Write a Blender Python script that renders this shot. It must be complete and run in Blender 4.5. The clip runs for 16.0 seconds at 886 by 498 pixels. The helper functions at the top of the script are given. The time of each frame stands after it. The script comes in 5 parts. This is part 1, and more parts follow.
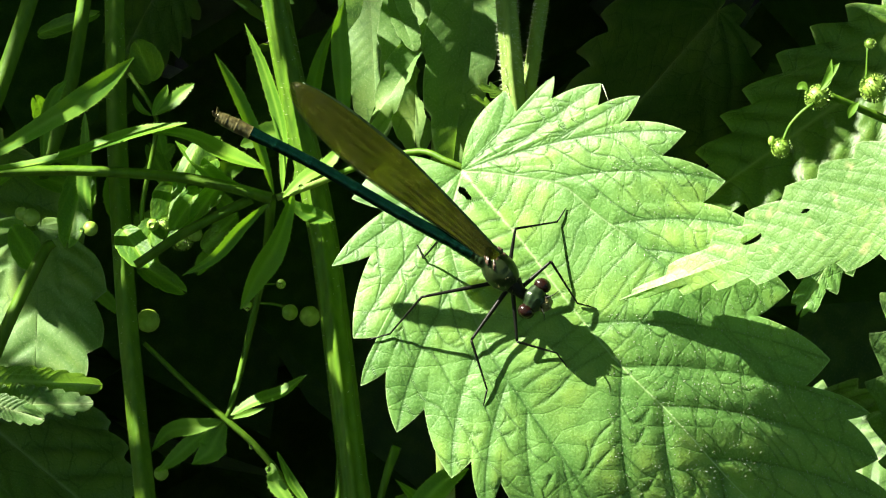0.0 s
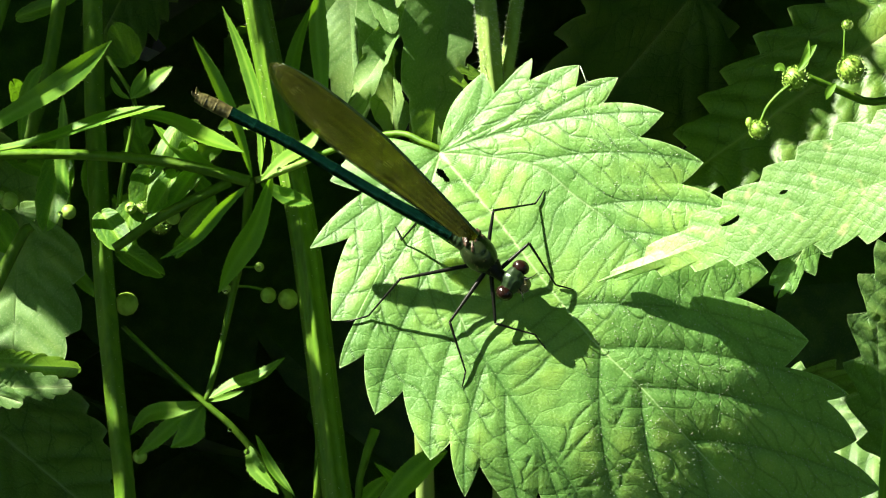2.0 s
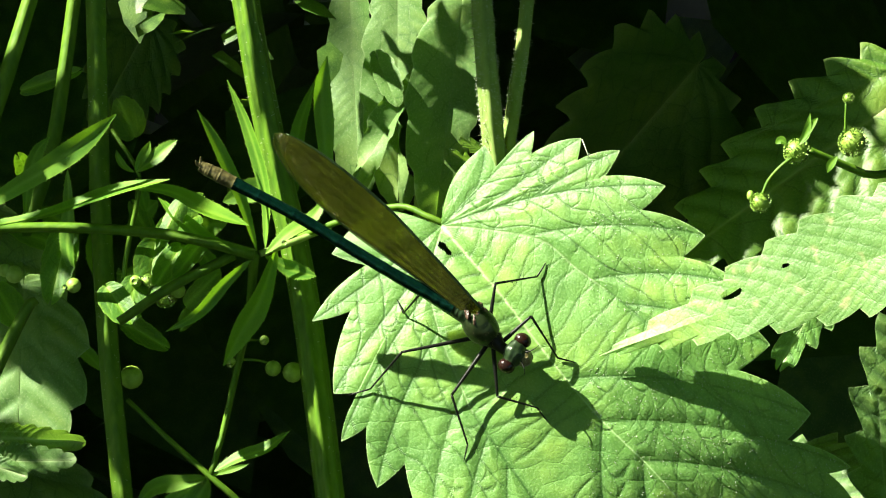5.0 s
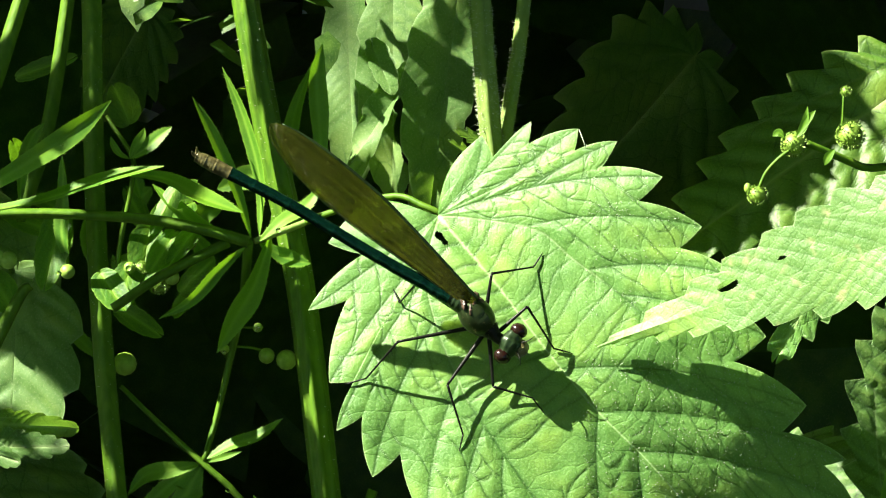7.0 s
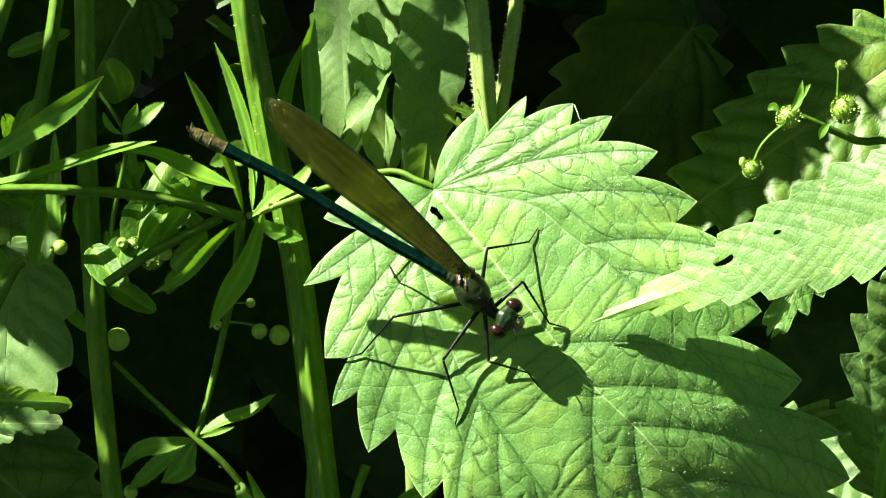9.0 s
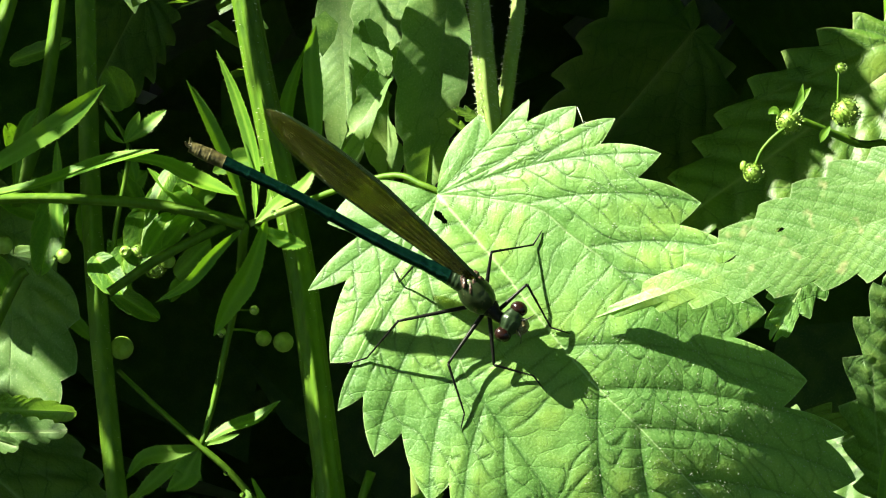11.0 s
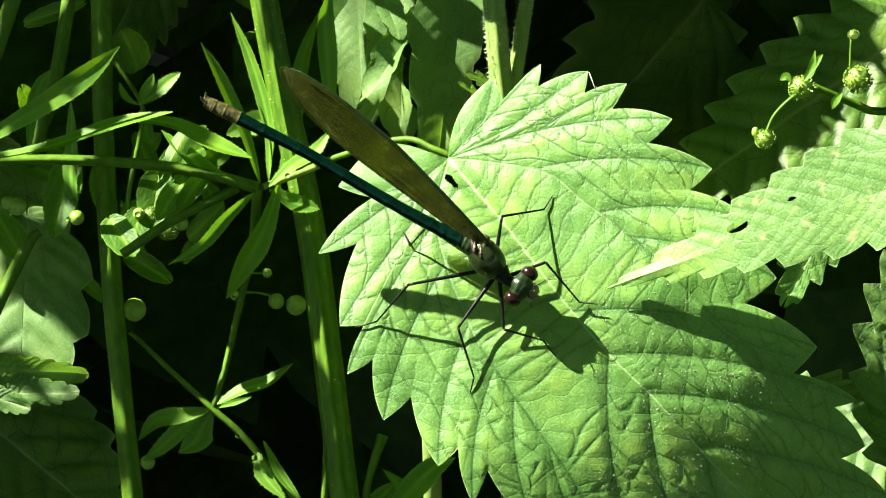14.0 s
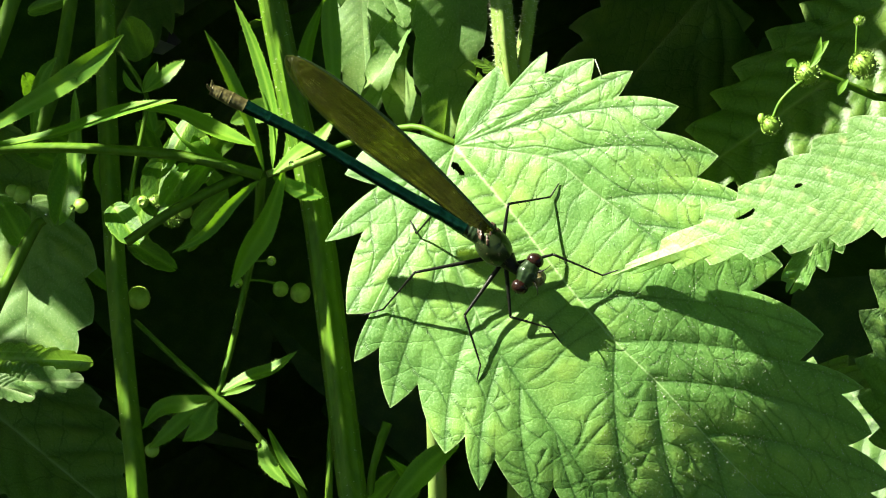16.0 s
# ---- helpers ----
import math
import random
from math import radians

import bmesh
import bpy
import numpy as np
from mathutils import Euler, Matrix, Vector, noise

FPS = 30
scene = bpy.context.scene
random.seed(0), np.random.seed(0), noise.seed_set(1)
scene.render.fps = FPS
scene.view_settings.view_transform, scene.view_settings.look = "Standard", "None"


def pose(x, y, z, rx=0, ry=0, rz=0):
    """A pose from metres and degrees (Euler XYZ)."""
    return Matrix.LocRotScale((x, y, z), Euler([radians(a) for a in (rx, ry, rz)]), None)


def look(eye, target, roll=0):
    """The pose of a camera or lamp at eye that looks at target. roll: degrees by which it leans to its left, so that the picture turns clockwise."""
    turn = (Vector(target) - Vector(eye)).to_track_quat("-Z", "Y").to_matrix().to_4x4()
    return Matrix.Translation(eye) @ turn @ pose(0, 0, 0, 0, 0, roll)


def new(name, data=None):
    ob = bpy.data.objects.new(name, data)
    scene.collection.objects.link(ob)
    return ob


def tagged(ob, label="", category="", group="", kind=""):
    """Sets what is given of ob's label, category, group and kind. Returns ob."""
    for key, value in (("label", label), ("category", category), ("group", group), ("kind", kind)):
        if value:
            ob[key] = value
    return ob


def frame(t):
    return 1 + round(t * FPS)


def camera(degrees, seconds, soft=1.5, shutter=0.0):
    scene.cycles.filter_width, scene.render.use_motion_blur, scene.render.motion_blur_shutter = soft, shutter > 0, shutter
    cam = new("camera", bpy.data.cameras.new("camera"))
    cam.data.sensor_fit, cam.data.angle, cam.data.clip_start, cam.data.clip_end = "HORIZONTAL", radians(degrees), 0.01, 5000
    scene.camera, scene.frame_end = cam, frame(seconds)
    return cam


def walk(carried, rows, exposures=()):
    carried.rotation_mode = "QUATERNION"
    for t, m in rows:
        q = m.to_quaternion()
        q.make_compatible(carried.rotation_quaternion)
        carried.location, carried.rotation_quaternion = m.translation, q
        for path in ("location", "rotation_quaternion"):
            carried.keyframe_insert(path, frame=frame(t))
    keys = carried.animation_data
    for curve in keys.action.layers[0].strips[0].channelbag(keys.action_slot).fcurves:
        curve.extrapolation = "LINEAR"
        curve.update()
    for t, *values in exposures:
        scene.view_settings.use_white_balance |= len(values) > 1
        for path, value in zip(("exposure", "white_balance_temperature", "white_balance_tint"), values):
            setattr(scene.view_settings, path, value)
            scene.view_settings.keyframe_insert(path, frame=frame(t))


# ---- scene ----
# The bank faces the viewer on a slant: U runs across it, V up it, W out of it. place() takes
# fourteenths of a millimetre across and down, and millimetres out towards the viewer.
MM = 0.001
REACH = 985.0
U, V, W = Vector((1, 0, 0)), Vector((0, 0.5, 0.8660254)), Vector((0, -0.8660254, 0.5))
O = Vector((0, 0, 0.55))
EYE = O + W * REACH * MM


def place(x, y, w=0.0):
    s = (1 - w / REACH) / 14 * MM
    return O + U * ((x - 784) * s) + V * ((441 - y) * s) + W * (w * MM)


def slant(u, v, w):
    return U * u + V * v + W * w


def aim(x, y, roll):
    return look(EYE, place(x, y), roll)


# ---- camera and its walk ----
cam = camera(6.51, 16.0, soft=1.15)
walk(cam, [
    (0, aim(784.0, 441.0, 0.00)),
    (0.5, aim(781.6, 456.1, 0.03)),
    (1, aim(806.6, 457.2, -0.01)),
    (1.5, aim(824.0, 458.1, 0.08)),
    (2, aim(822.4, 473.0, -0.03)),
    (2.5, aim(806.9, 465.3, -0.04)),
    (3, aim(790.2, 451.6, 0.02)),
    (3.5, aim(822.3, 442.4, -0.01)),
    (4, aim(879.7, 435.0, -0.22)),
    (4.5, aim(870.0, 386.5, -0.14)),
    (5, aim(819.4, 343.7, -0.08)),
    (5.2, aim(801.0, 330.2, 0.02)),
    (7.3, aim(828.7, 363.5, 0.27)),
    (7.5, aim(844.8, 354.0, 0.21)),
    (8, aim(856.3, 387.9, 0.27)),
    (8.5, aim(824.8, 404.5, 0.19)),
    (9, aim(833.8, 405.9, 0.18)),
    (9.2, aim(839.8, 399.7, 0.14)),
    (11.5, aim(821.9, 399.1, -0.37)),
    (12, aim(808.3, 412.6, -0.21)),
    (12.5, aim(843.4, 420.0, -0.25)),
    (13, aim(857.9, 409.7, -0.03)),
    (13.5, aim(843.6, 436.1, 0.05)),
    (14, aim(807.5, 462.8, 0.01)),
    (14.5, aim(827.6, 452.5, 0.12)),
    (15, aim(847.1, 476.4, 0.07)),
    (15.5, aim(821.7, 487.9, -0.19)),
    (16, aim(796.0, 484.6, -0.09)),
], exposures=[(0, 2.52), (16, 2.52)])

# ---- world, sun ----
SUNWAY = slant(0.68, -0.73, -0.25).normalized()
SUNFROM = -SUNWAY
world = bpy.data.worlds.new("world")
scene.world = world
world.use_nodes = True
sky = world.node_tree.nodes.new("ShaderNodeTexSky")
sky.sky_type, sky.sun_disc = "NISHITA", False
sky.sun_elevation = math.asin(SUNFROM.z)
sky.sun_rotation = math.atan2(SUNFROM.x, SUNFROM.y)
world.node_tree.links.new(sky.outputs[0], world.node_tree.nodes["Background"].inputs[0])
world.node_tree.nodes["Background"].inputs[1].default_value = 0.057
sun_data = bpy.data.lights.new("sun", "SUN")
sun_data.energy, sun_data.angle, sun_data.color = 5.0, radians(0.53), (1.0, 0.945, 0.79)
sun = new("sun", sun_data)
sun.matrix_basis = look(O + SUNFROM * 3, O)


# ---- materials ----
class Nodes:
    def __init__(self, name):
        self.mat = bpy.data.materials.new(name)
        self.mat.use_nodes = True
        self.t = self.mat.node_tree
        self.t.nodes.clear()
        self.out = self.t.nodes.new("ShaderNodeOutputMaterial")

    def add(self, kind, **inputs):
        n = self.t.nodes.new("ShaderNode" + kind)
        for k, v in inputs.items():
            self.set(n, k.replace("_", " "), v)
        return n

    def set(self, n, key, v):
        sock = n.inputs[int(key)] if key.isdigit() else n.inputs[key]
        if hasattr(v, "is_output"):
            self.t.links.new(v, sock)
        else:
            sock.default_value = v

    def math(self, op, a, b=0.0, c=0.0):
        n = self.t.nodes.new("ShaderNodeMath")
        n.operation = op
        for i, v in enumerate((a, b, c)):
            self.set(n, str(i), v)
        return n.outputs[0]

    def mix(self, f, a, b):
        n = self.t.nodes.new("ShaderNodeMix")
        n.data_type = "RGBA"
        self.set(n, "0", f), self.set(n, "6", a), self.set(n, "7", b)
        return n.outputs[2]

    def ramp(self, v, lo, hi):
        n = self.t.nodes.new("ShaderNodeMapRange")
        n.interpolation_type = "SMOOTHSTEP"
        self.set(n, "0", v), self.set(n, "1", lo), self.set(n, "2", hi)
        return n.outputs[0]

    def attr(self, name):
        n = self.t.nodes.new("ShaderNodeAttribute")
        n.attribute_name = name
        return n

    def noise(self, scale, detail=3.0, vec=None):
        n = self.add("TexNoise", Scale=scale, Detail=detail)
        self.t.links.new(vec or self.co(), n.inputs["Vector"])
        return n.outputs[0]

    def co(self):
        return self.t.nodes.new("ShaderNodeTexCoord").outputs["Object"]

    def done(self, shader):
        self.t.links.new(shader, self.out.inputs[0])
        return self.mat


def rgb(r, g, b):
    return (r, g, b, 1.0)


def leaf_material(name, dark, light, glow, net=210.0, ladder_tone=1.0, crackle=1.0, trans=0.32, relief=1.0, rough=0.43, spots=0.0, ribtone=1.0):
    """Green blade: ribs and a fine net of veins pressed into the upper face, blotches, light coming through."""
    n = Nodes(name)
    uv = n.attr("span").outputs["Vector"]
    depth = min(1.0, 0.1 + ribtone)
    weave = n.attr("weave").outputs["Vector"]
    sep = n.t.nodes.new("ShaderNodeSeparateXYZ")
    n.t.links.new(weave, sep.inputs[0])
    vale = sep.outputs[2]
    wavy = n.add("TexNoise", Scale=0.4, Detail=2.0)
    n.t.links.new(weave, wavy.inputs["Vector"])

    def ladder(scale, sway, stretch):
        off = n.t.nodes.new("ShaderNodeVectorMath")
        off.operation = "MULTIPLY_ADD"
        n.t.links.new(wavy.outputs["Color"], off.inputs[0])
        off.inputs[1].default_value = (sway, sway, 0.0)
        n.t.links.new(weave, off.inputs[2])
        squash = n.t.nodes.new("ShaderNodeVectorMath")
        squash.operation = "MULTIPLY"
        n.t.links.new(off.outputs[0], squash.inputs[0])
        squash.inputs[1].default_value = (1.0, stretch, 0.0)
        cells = n.add("TexVoronoi", Scale=scale, Randomness=0.85)
        cells.feature, cells.voronoi_dimensions = "DISTANCE_TO_EDGE", "2D"
        n.t.links.new(squash.outputs[0], cells.inputs["Vector"])
        return cells.outputs["Distance"]

    first = ladder(net / 760.0, 1.1, 0.52)
    second = ladder(net / 300.0, 0.6, 0.8)
    rib = n.attr("rib").outputs["Fac"]
    mid = n.attr("mid").outputs["Fac"]
    edge = n.attr("edge").outputs["Fac"]
    big = n.ramp(first, 0.0, 0.42)
    step_up = n.ramp(first, 0.0, 0.06)
    line = n.ramp(first, 0.006, 0.044)
    small = n.ramp(second, 0.0, 0.2)
    blotch = n.noise(190.0, 4.0, uv)
    grain = n.noise(2600.0, 2.0, uv)
    dust = n.noise(5600.0, 3.0, uv)
    strength = n.ramp(n.noise(420.0, 4.0, uv), 0.36, 0.62)
    tone = n.math("ADD", n.math("MULTIPLY", n.ramp(blotch, 0.34, 0.68), 0.6), n.math("MULTIPLY", n.ramp(grain, 0.3, 0.7), 0.4))
    col = n.mix(tone, dark, light)
    open_face = n.math("SUBTRACT", 1.0, vale)
    fade = n.math("MULTIPLY", n.ramp(n.noise(70.0, 4.0, uv), 0.42, 0.62), n.math("MULTIPLY", n.math("ADD", 0.4, n.math("MULTIPLY", big, 0.6)), open_face))
    col = n.mix(n.math("MULTIPLY", fade, 0.78), col, rgb(min(1, light[0] * 1.85), light[1] * 1.42, light[2] * 1.15))
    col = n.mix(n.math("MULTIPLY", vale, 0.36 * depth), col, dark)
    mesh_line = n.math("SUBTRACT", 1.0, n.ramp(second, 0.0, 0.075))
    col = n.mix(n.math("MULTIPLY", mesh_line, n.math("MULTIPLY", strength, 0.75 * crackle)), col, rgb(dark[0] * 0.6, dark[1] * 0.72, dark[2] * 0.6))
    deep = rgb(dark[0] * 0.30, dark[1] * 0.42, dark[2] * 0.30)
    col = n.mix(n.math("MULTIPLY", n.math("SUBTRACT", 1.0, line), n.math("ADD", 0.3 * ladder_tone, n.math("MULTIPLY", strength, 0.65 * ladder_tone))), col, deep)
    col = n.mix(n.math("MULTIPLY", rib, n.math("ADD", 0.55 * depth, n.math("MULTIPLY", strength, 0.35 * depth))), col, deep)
    pale = rgb(min(1, light[0] * 2.3), light[1] * 1.6, light[2] * 3.0)
    col = n.mix(n.math("MULTIPLY", mid, ribtone), col, pale)
    col = n.mix(n.math("MULTIPLY", edge, 0.75), col, pale)
    speck = n.ramp(n.noise(3900.0, 2.0, uv), 0.52, 0.72)
    col = n.mix(n.math("MULTIPLY", speck, 0.42), col, pale)
    if spots:
        sp = n.ramp(n.noise(330.0, 2.0, uv), 0.66 - spots * 0.06, 0.74)
        col = n.mix(n.math("MULTIPLY", sp, 0.8), col, rgb(0.30, 0.32, 0.14))
    height = n.math("ADD", n.math("MULTIPLY", step_up, 0.10), n.math("MULTIPLY", small, 0.09 * crackle))
    height = n.math("ADD", height, n.math("MULTIPLY", big, 0.30))
    height = n.math("ADD", height, n.math("ADD", n.math("MULTIPLY", grain, 0.17), n.math("MULTIPLY", dust, 0.13)))
    height = n.math("SUBTRACT", height, n.math("MULTIPLY", rib, 0.24 * depth))
    height = n.math("SUBTRACT", height, n.math("MULTIPLY", vale, 0.18 * depth))
    bump = n.add("Bump", Strength=0.8, Distance=0.00026 * relief, Height=height)
    body = n.add("BsdfPrincipled", Base_Color=col, Roughness=n.math("ADD", rough, n.math("MULTIPLY", grain, 0.16)))
    body.inputs["Specular IOR Level"].default_value = 0.42
    n.t.links.new(bump.outputs[0], body.inputs["Normal"])
    thru = n.add("BsdfTranslucent", Color=n.mix(tone, glow, rgb(min(1, glow[0] * 1.35), min(1, glow[1] * 1.2), glow[2])))
    n.t.links.new(bump.outputs[0], thru.inputs["Normal"])
    m = n.add("MixShader")
    m.inputs[0].default_value = trans
    n.t.links.new(body.outputs[0], m.inputs[1])
    n.t.links.new(thru.outputs[0], m.inputs[2])
    return n.done(m.outputs[0])


def stem_material(name, dark, light, stretch=(900.0, 900.0, 90.0), trans=0.12):
    n = Nodes(name)
    vec = n.t.nodes.new("ShaderNodeMapping")
    vec.inputs["Scale"].default_value = stretch
    n.t.links.new(n.co(), vec.inputs[0])
    streak = n.noise(1.0, 4.0, vec.outputs[0])
    blot = n.noise(140.0, 3.0)
    tone = n.math("ADD", n.math("MULTIPLY", n.ramp(streak, 0.25, 0.75), 0.6), n.math("MULTIPLY", blot, 0.4))
    col = n.mix(tone, dark, light)
    bump = n.add("Bump", Strength=0.7, Distance=0.00018, Height=streak)
    body = n.add("BsdfPrincipled", Base_Color=col, Roughness=0.55)
    body.inputs["Specular IOR Level"].default_value = 0.25
    n.t.links.new(bump.outputs[0], body.inputs["Normal"])
    thru = n.add("BsdfTranslucent", Color=rgb(light[0] * 1.5, light[1] * 1.3, light[2]))
    m = n.add("MixShader")
    m.inputs[0].default_value = trans
    n.t.links.new(body.outputs[0], m.inputs[1])
    n.t.links.new(thru.outputs[0], m.inputs[2])
    return n.done(m.outputs[0])


def shell_material(name, base, second, metal, rough, scale=1800.0, coat=0.0, gloss=0.5):
    """Insect cuticle, horn or earth: two tones in fine grain with a little relief."""
    n = Nodes(name)
    g = n.noise(scale, 4.0)
    h = n.noise(scale * 0.17, 3.0)
    tone = n.math("ADD", n.math("MULTIPLY", g, 0.5), n.math("MULTIPLY", h, 0.5))
    col = n.mix(n.ramp(tone, 0.35, 0.65), base, second)
    bump = n.add("Bump", Strength=0.5, Distance=0.00008, Height=g)
    b = n.add("BsdfPrincipled", Base_Color=col, Metallic=metal, Roughness=n.math("ADD", rough - 0.08, n.math("MULTIPLY", h, 0.16)))
    b.inputs["Coat Weight"].default_value = coat
    b.inputs["Specular IOR Level"].default_value = gloss
    n.t.links.new(bump.outputs[0], b.inputs["Normal"])
    return n.done(b.outputs[0])


def wing_material():
    """Smoky golden membrane with dense dark long veins and short cross veins."""
    n = Nodes("wing membrane")
    sep = n.t.nodes.new("ShaderNodeSeparateXYZ")
    n.t.links.new(n.attr("span").outputs["Vector"], sep.inputs[0])
    s, c = sep.outputs[0], sep.outputs[1]
    wander = n.add("TexNoise", Scale=3.0, Detail=2.0)
    n.t.links.new(n.attr("span").outputs["Vector"], wander.inputs["Vector"])
    # long veins fan out of the joint and curve down towards the trailing edge
    fan = n.math("ADD", n.math("MULTIPLY", c, 21.0), n.math("MULTIPLY", n.math("POWER", s, 2.0), 4.0))
    fan = n.math("ADD", fan, n.math("MULTIPLY", wander.outputs[0], 0.7))
    long = n.ramp(n.math("ABSOLUTE", n.math("SUBTRACT", n.math("FRACT", fan), 0.5)), 0.25, 0.48)
    fine = n.ramp(n.math("ABSOLUTE", n.math("SUBTRACT", n.math("FRACT", n.math("MULTIPLY", fan, 2.7)), 0.5)), 0.2, 0.48)
    row = n.math("FLOOR", fan)
    crossing = n.math("ADD", n.math("MULTIPLY", s, 70.0), n.math("MULTIPLY", row, 0.37))
    cross = n.ramp(n.math("ABSOLUTE", n.math("SUBTRACT", n.math("FRACT", crossing), 0.5)), 0.30, 0.48)
    weight = n.ramp(n.noise(500.0, 3.0), 0.35, 0.65)
    net = n.math("MAXIMUM", n.math("MULTIPLY", long, n.math("ADD", 0.45, n.math("MULTIPLY", weight, 0.55))), n.math("MAXIMUM", n.math("MULTIPLY", cross, 0.06), n.math("MULTIPLY", fine, 0.42)))
    patch = n.noise(420.0, 3.0)
    col = n.mix(n.ramp(patch, 0.3, 0.7), rgb(0.15, 0.200, 0.010), rgb(0.23, 0.280, 0.016))
    smoke = n.ramp(s, 0.5, 1.0)
    col = n.mix(n.math("MULTIPLY", smoke, 0.5), col, rgb(0.070, 0.066, 0.034))
    col = n.mix(n.math("MULTIPLY", net, 0.62), col, rgb(0.024, 0.032, 0.004))
    bump = n.add("Bump", Strength=0.8, Distance=0.00014, Height=net)
    body = n.add("BsdfPrincipled", Base_Color=col, Roughness=0.24)
    n.t.links.new(bump.outputs[0], body.inputs["Normal"])
    thru = n.add("BsdfTranslucent", Color=col)
    m = n.add("MixShader")
    m.inputs[0].default_value = 0.45
    n.t.links.new(body.outputs[0], m.inputs[1])
    n.t.links.new(thru.outputs[0], m.inputs[2])
    clear = n.add("BsdfTransparent", Color=rgb(0.80, 0.82, 0.36))
    k = n.add("MixShader")
    n.t.links.new(n.math("ADD", 0.30, n.math("MULTIPLY", net, 0.40)), k.inputs[0])
    n.t.links.new(clear.outputs[0], k.inputs[1])
    n.t.links.new(m.outputs[0], k.inputs[2])
    return n.done(k.outputs[0])


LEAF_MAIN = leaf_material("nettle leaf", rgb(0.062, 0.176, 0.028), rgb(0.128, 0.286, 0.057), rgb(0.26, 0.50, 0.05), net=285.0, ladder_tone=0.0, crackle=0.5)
LEAF_FOLD = leaf_material("folded nettle leaf", rgb(0.066, 0.170, 0.030), rgb(0.125, 0.250, 0.060), rgb(0.24, 0.46, 0.05), net=300.0, spots=0.9, relief=0.7, ribtone=0.3, ladder_tone=0.0)
# darker copy of the nettle leaf: its shade is put into the colour
LEAF_SHADE = leaf_material("shade-darkened nettle leaf", rgb(0.046, 0.125, 0.012), rgb(0.085, 0.178, 0.022), rgb(0.18, 0.36, 0.02))
LEAF_PALE = leaf_material("pale downy leaf", rgb(0.044, 0.118, 0.018), rgb(0.086, 0.182, 0.038), rgb(0.15, 0.32, 0.03), net=170.0, rough=0.5)
LEAF_SOFT = leaf_material("soft grey-green leaf", rgb(0.060, 0.150, 0.026), rgb(0.110, 0.215, 0.050), rgb(0.16, 0.34, 0.03), net=120.0, rough=0.55, ribtone=0.12, relief=0.5, ladder_tone=0.2)
THICKET = leaf_material("thicket leaf", rgb(0.040, 0.110, 0.010), rgb(0.075, 0.160, 0.020), rgb(0.16, 0.34, 0.02), net=60.0)
BLADE = leaf_material("bedstraw leaf", rgb(0.034, 0.128, 0.003), rgb(0.066, 0.190, 0.007), rgb(0.18, 0.44, 0.012), net=520.0, relief=0.4, rough=0.5)
STEM = stem_material("green stalk", rgb(0.030, 0.095, 0.003), rgb(0.098, 0.195, 0.010))
STEM_PALE = stem_material("pale stalk", rgb(0.120, 0.200, 0.040), rgb(0.220, 0.310, 0.085))
HAIR = shell_material("plant hair", rgb(0.30, 0.36, 0.22), rgb(0.40, 0.44, 0.32), 0.0, 0.4)
BURR = shell_material("burr fruit", rgb(0.12, 0.23, 0.018), rgb(0.21, 0.33, 0.045), 0.0, 0.55, 1500.0)
GREEN = shell_material("metallic green cuticle", rgb(0.002, 0.026, 0.017), rgb(0.008, 0.070, 0.042), 0.8, 0.17, 1500.0)
DARKGREEN = shell_material("dark green cuticle", rgb(0.007, 0.018, 0.006), rgb(0.026, 0.052, 0.018), 0.5, 0.34, 1300.0)
BRONZE = shell_material("dull bronze cuticle", rgb(0.012, 0.024, 0.008), rgb(0.034, 0.052, 0.018), 0.6, 0.30, 900.0, 0.0, 0.25)
BROWN = shell_material("brown cuticle", rgb(0.022, 0.020, 0.007), rgb(0.16, 0.145, 0.055), 0.2, 0.34, 1100.0)
ROSY = shell_material("rosy brown joint", rgb(0.022, 0.013, 0.008), rgb(0.085, 0.05, 0.032), 0.0, 0.45, 2200.0)
BLACK = shell_material("black leg cuticle", rgb(0.0015, 0.002, 0.001), rgb(0.005, 0.006, 0.003), 0.0, 0.45, 2600.0, 0.0, 0.16)
EYEMAT = shell_material("dark red eye", rgb(0.006, 0.0026, 0.002), rgb(0.015, 0.0045, 0.0028), 0.0, 0.24, 3000.0, 0.0, 0.3)
SOIL = shell_material("dark soil", rgb(0.020, 0.015, 0.010), rgb(0.055, 0.042, 0.028), 0.0, 0.9, 60.0)
DEAD = shell_material("dead straw", rgb(0.10, 0.075, 0.04), rgb(0.20, 0.16, 0.09), 0.0, 0.7, 700.0)
VEIN = shell_material("wing vein", rgb(0.016, 0.018, 0.003), rgb(0.055, 0.058, 0.010), 0.0, 0.25, 2600.0, 0.0, 0.5)
WING = wing_material()


def dew_material():
    n = Nodes("dew")
    b = n.add("BsdfPrincipled", Base_Color=rgb(1, 1, 1), Roughness=0.03, IOR=1.33)
    b.inputs["Transmission Weight"].default_value = 1.0
    return n.done(b.outputs[0])


DEW = dew_material()


# ---- building helpers ----
from mathutils.bvhtree import BVHTree

PLACES = {}


def thing(name, at, label, category, group="", kind=""):
    """A top-level Empty at a thing's base."""
    ob = new(name)
    ob.empty_display_size = 0.005
    m = at if isinstance(at, Matrix) else Matrix.Translation(at)
    ob.matrix_basis = m
    PLACES[ob] = m
    return tagged(ob, label, category, group, kind)


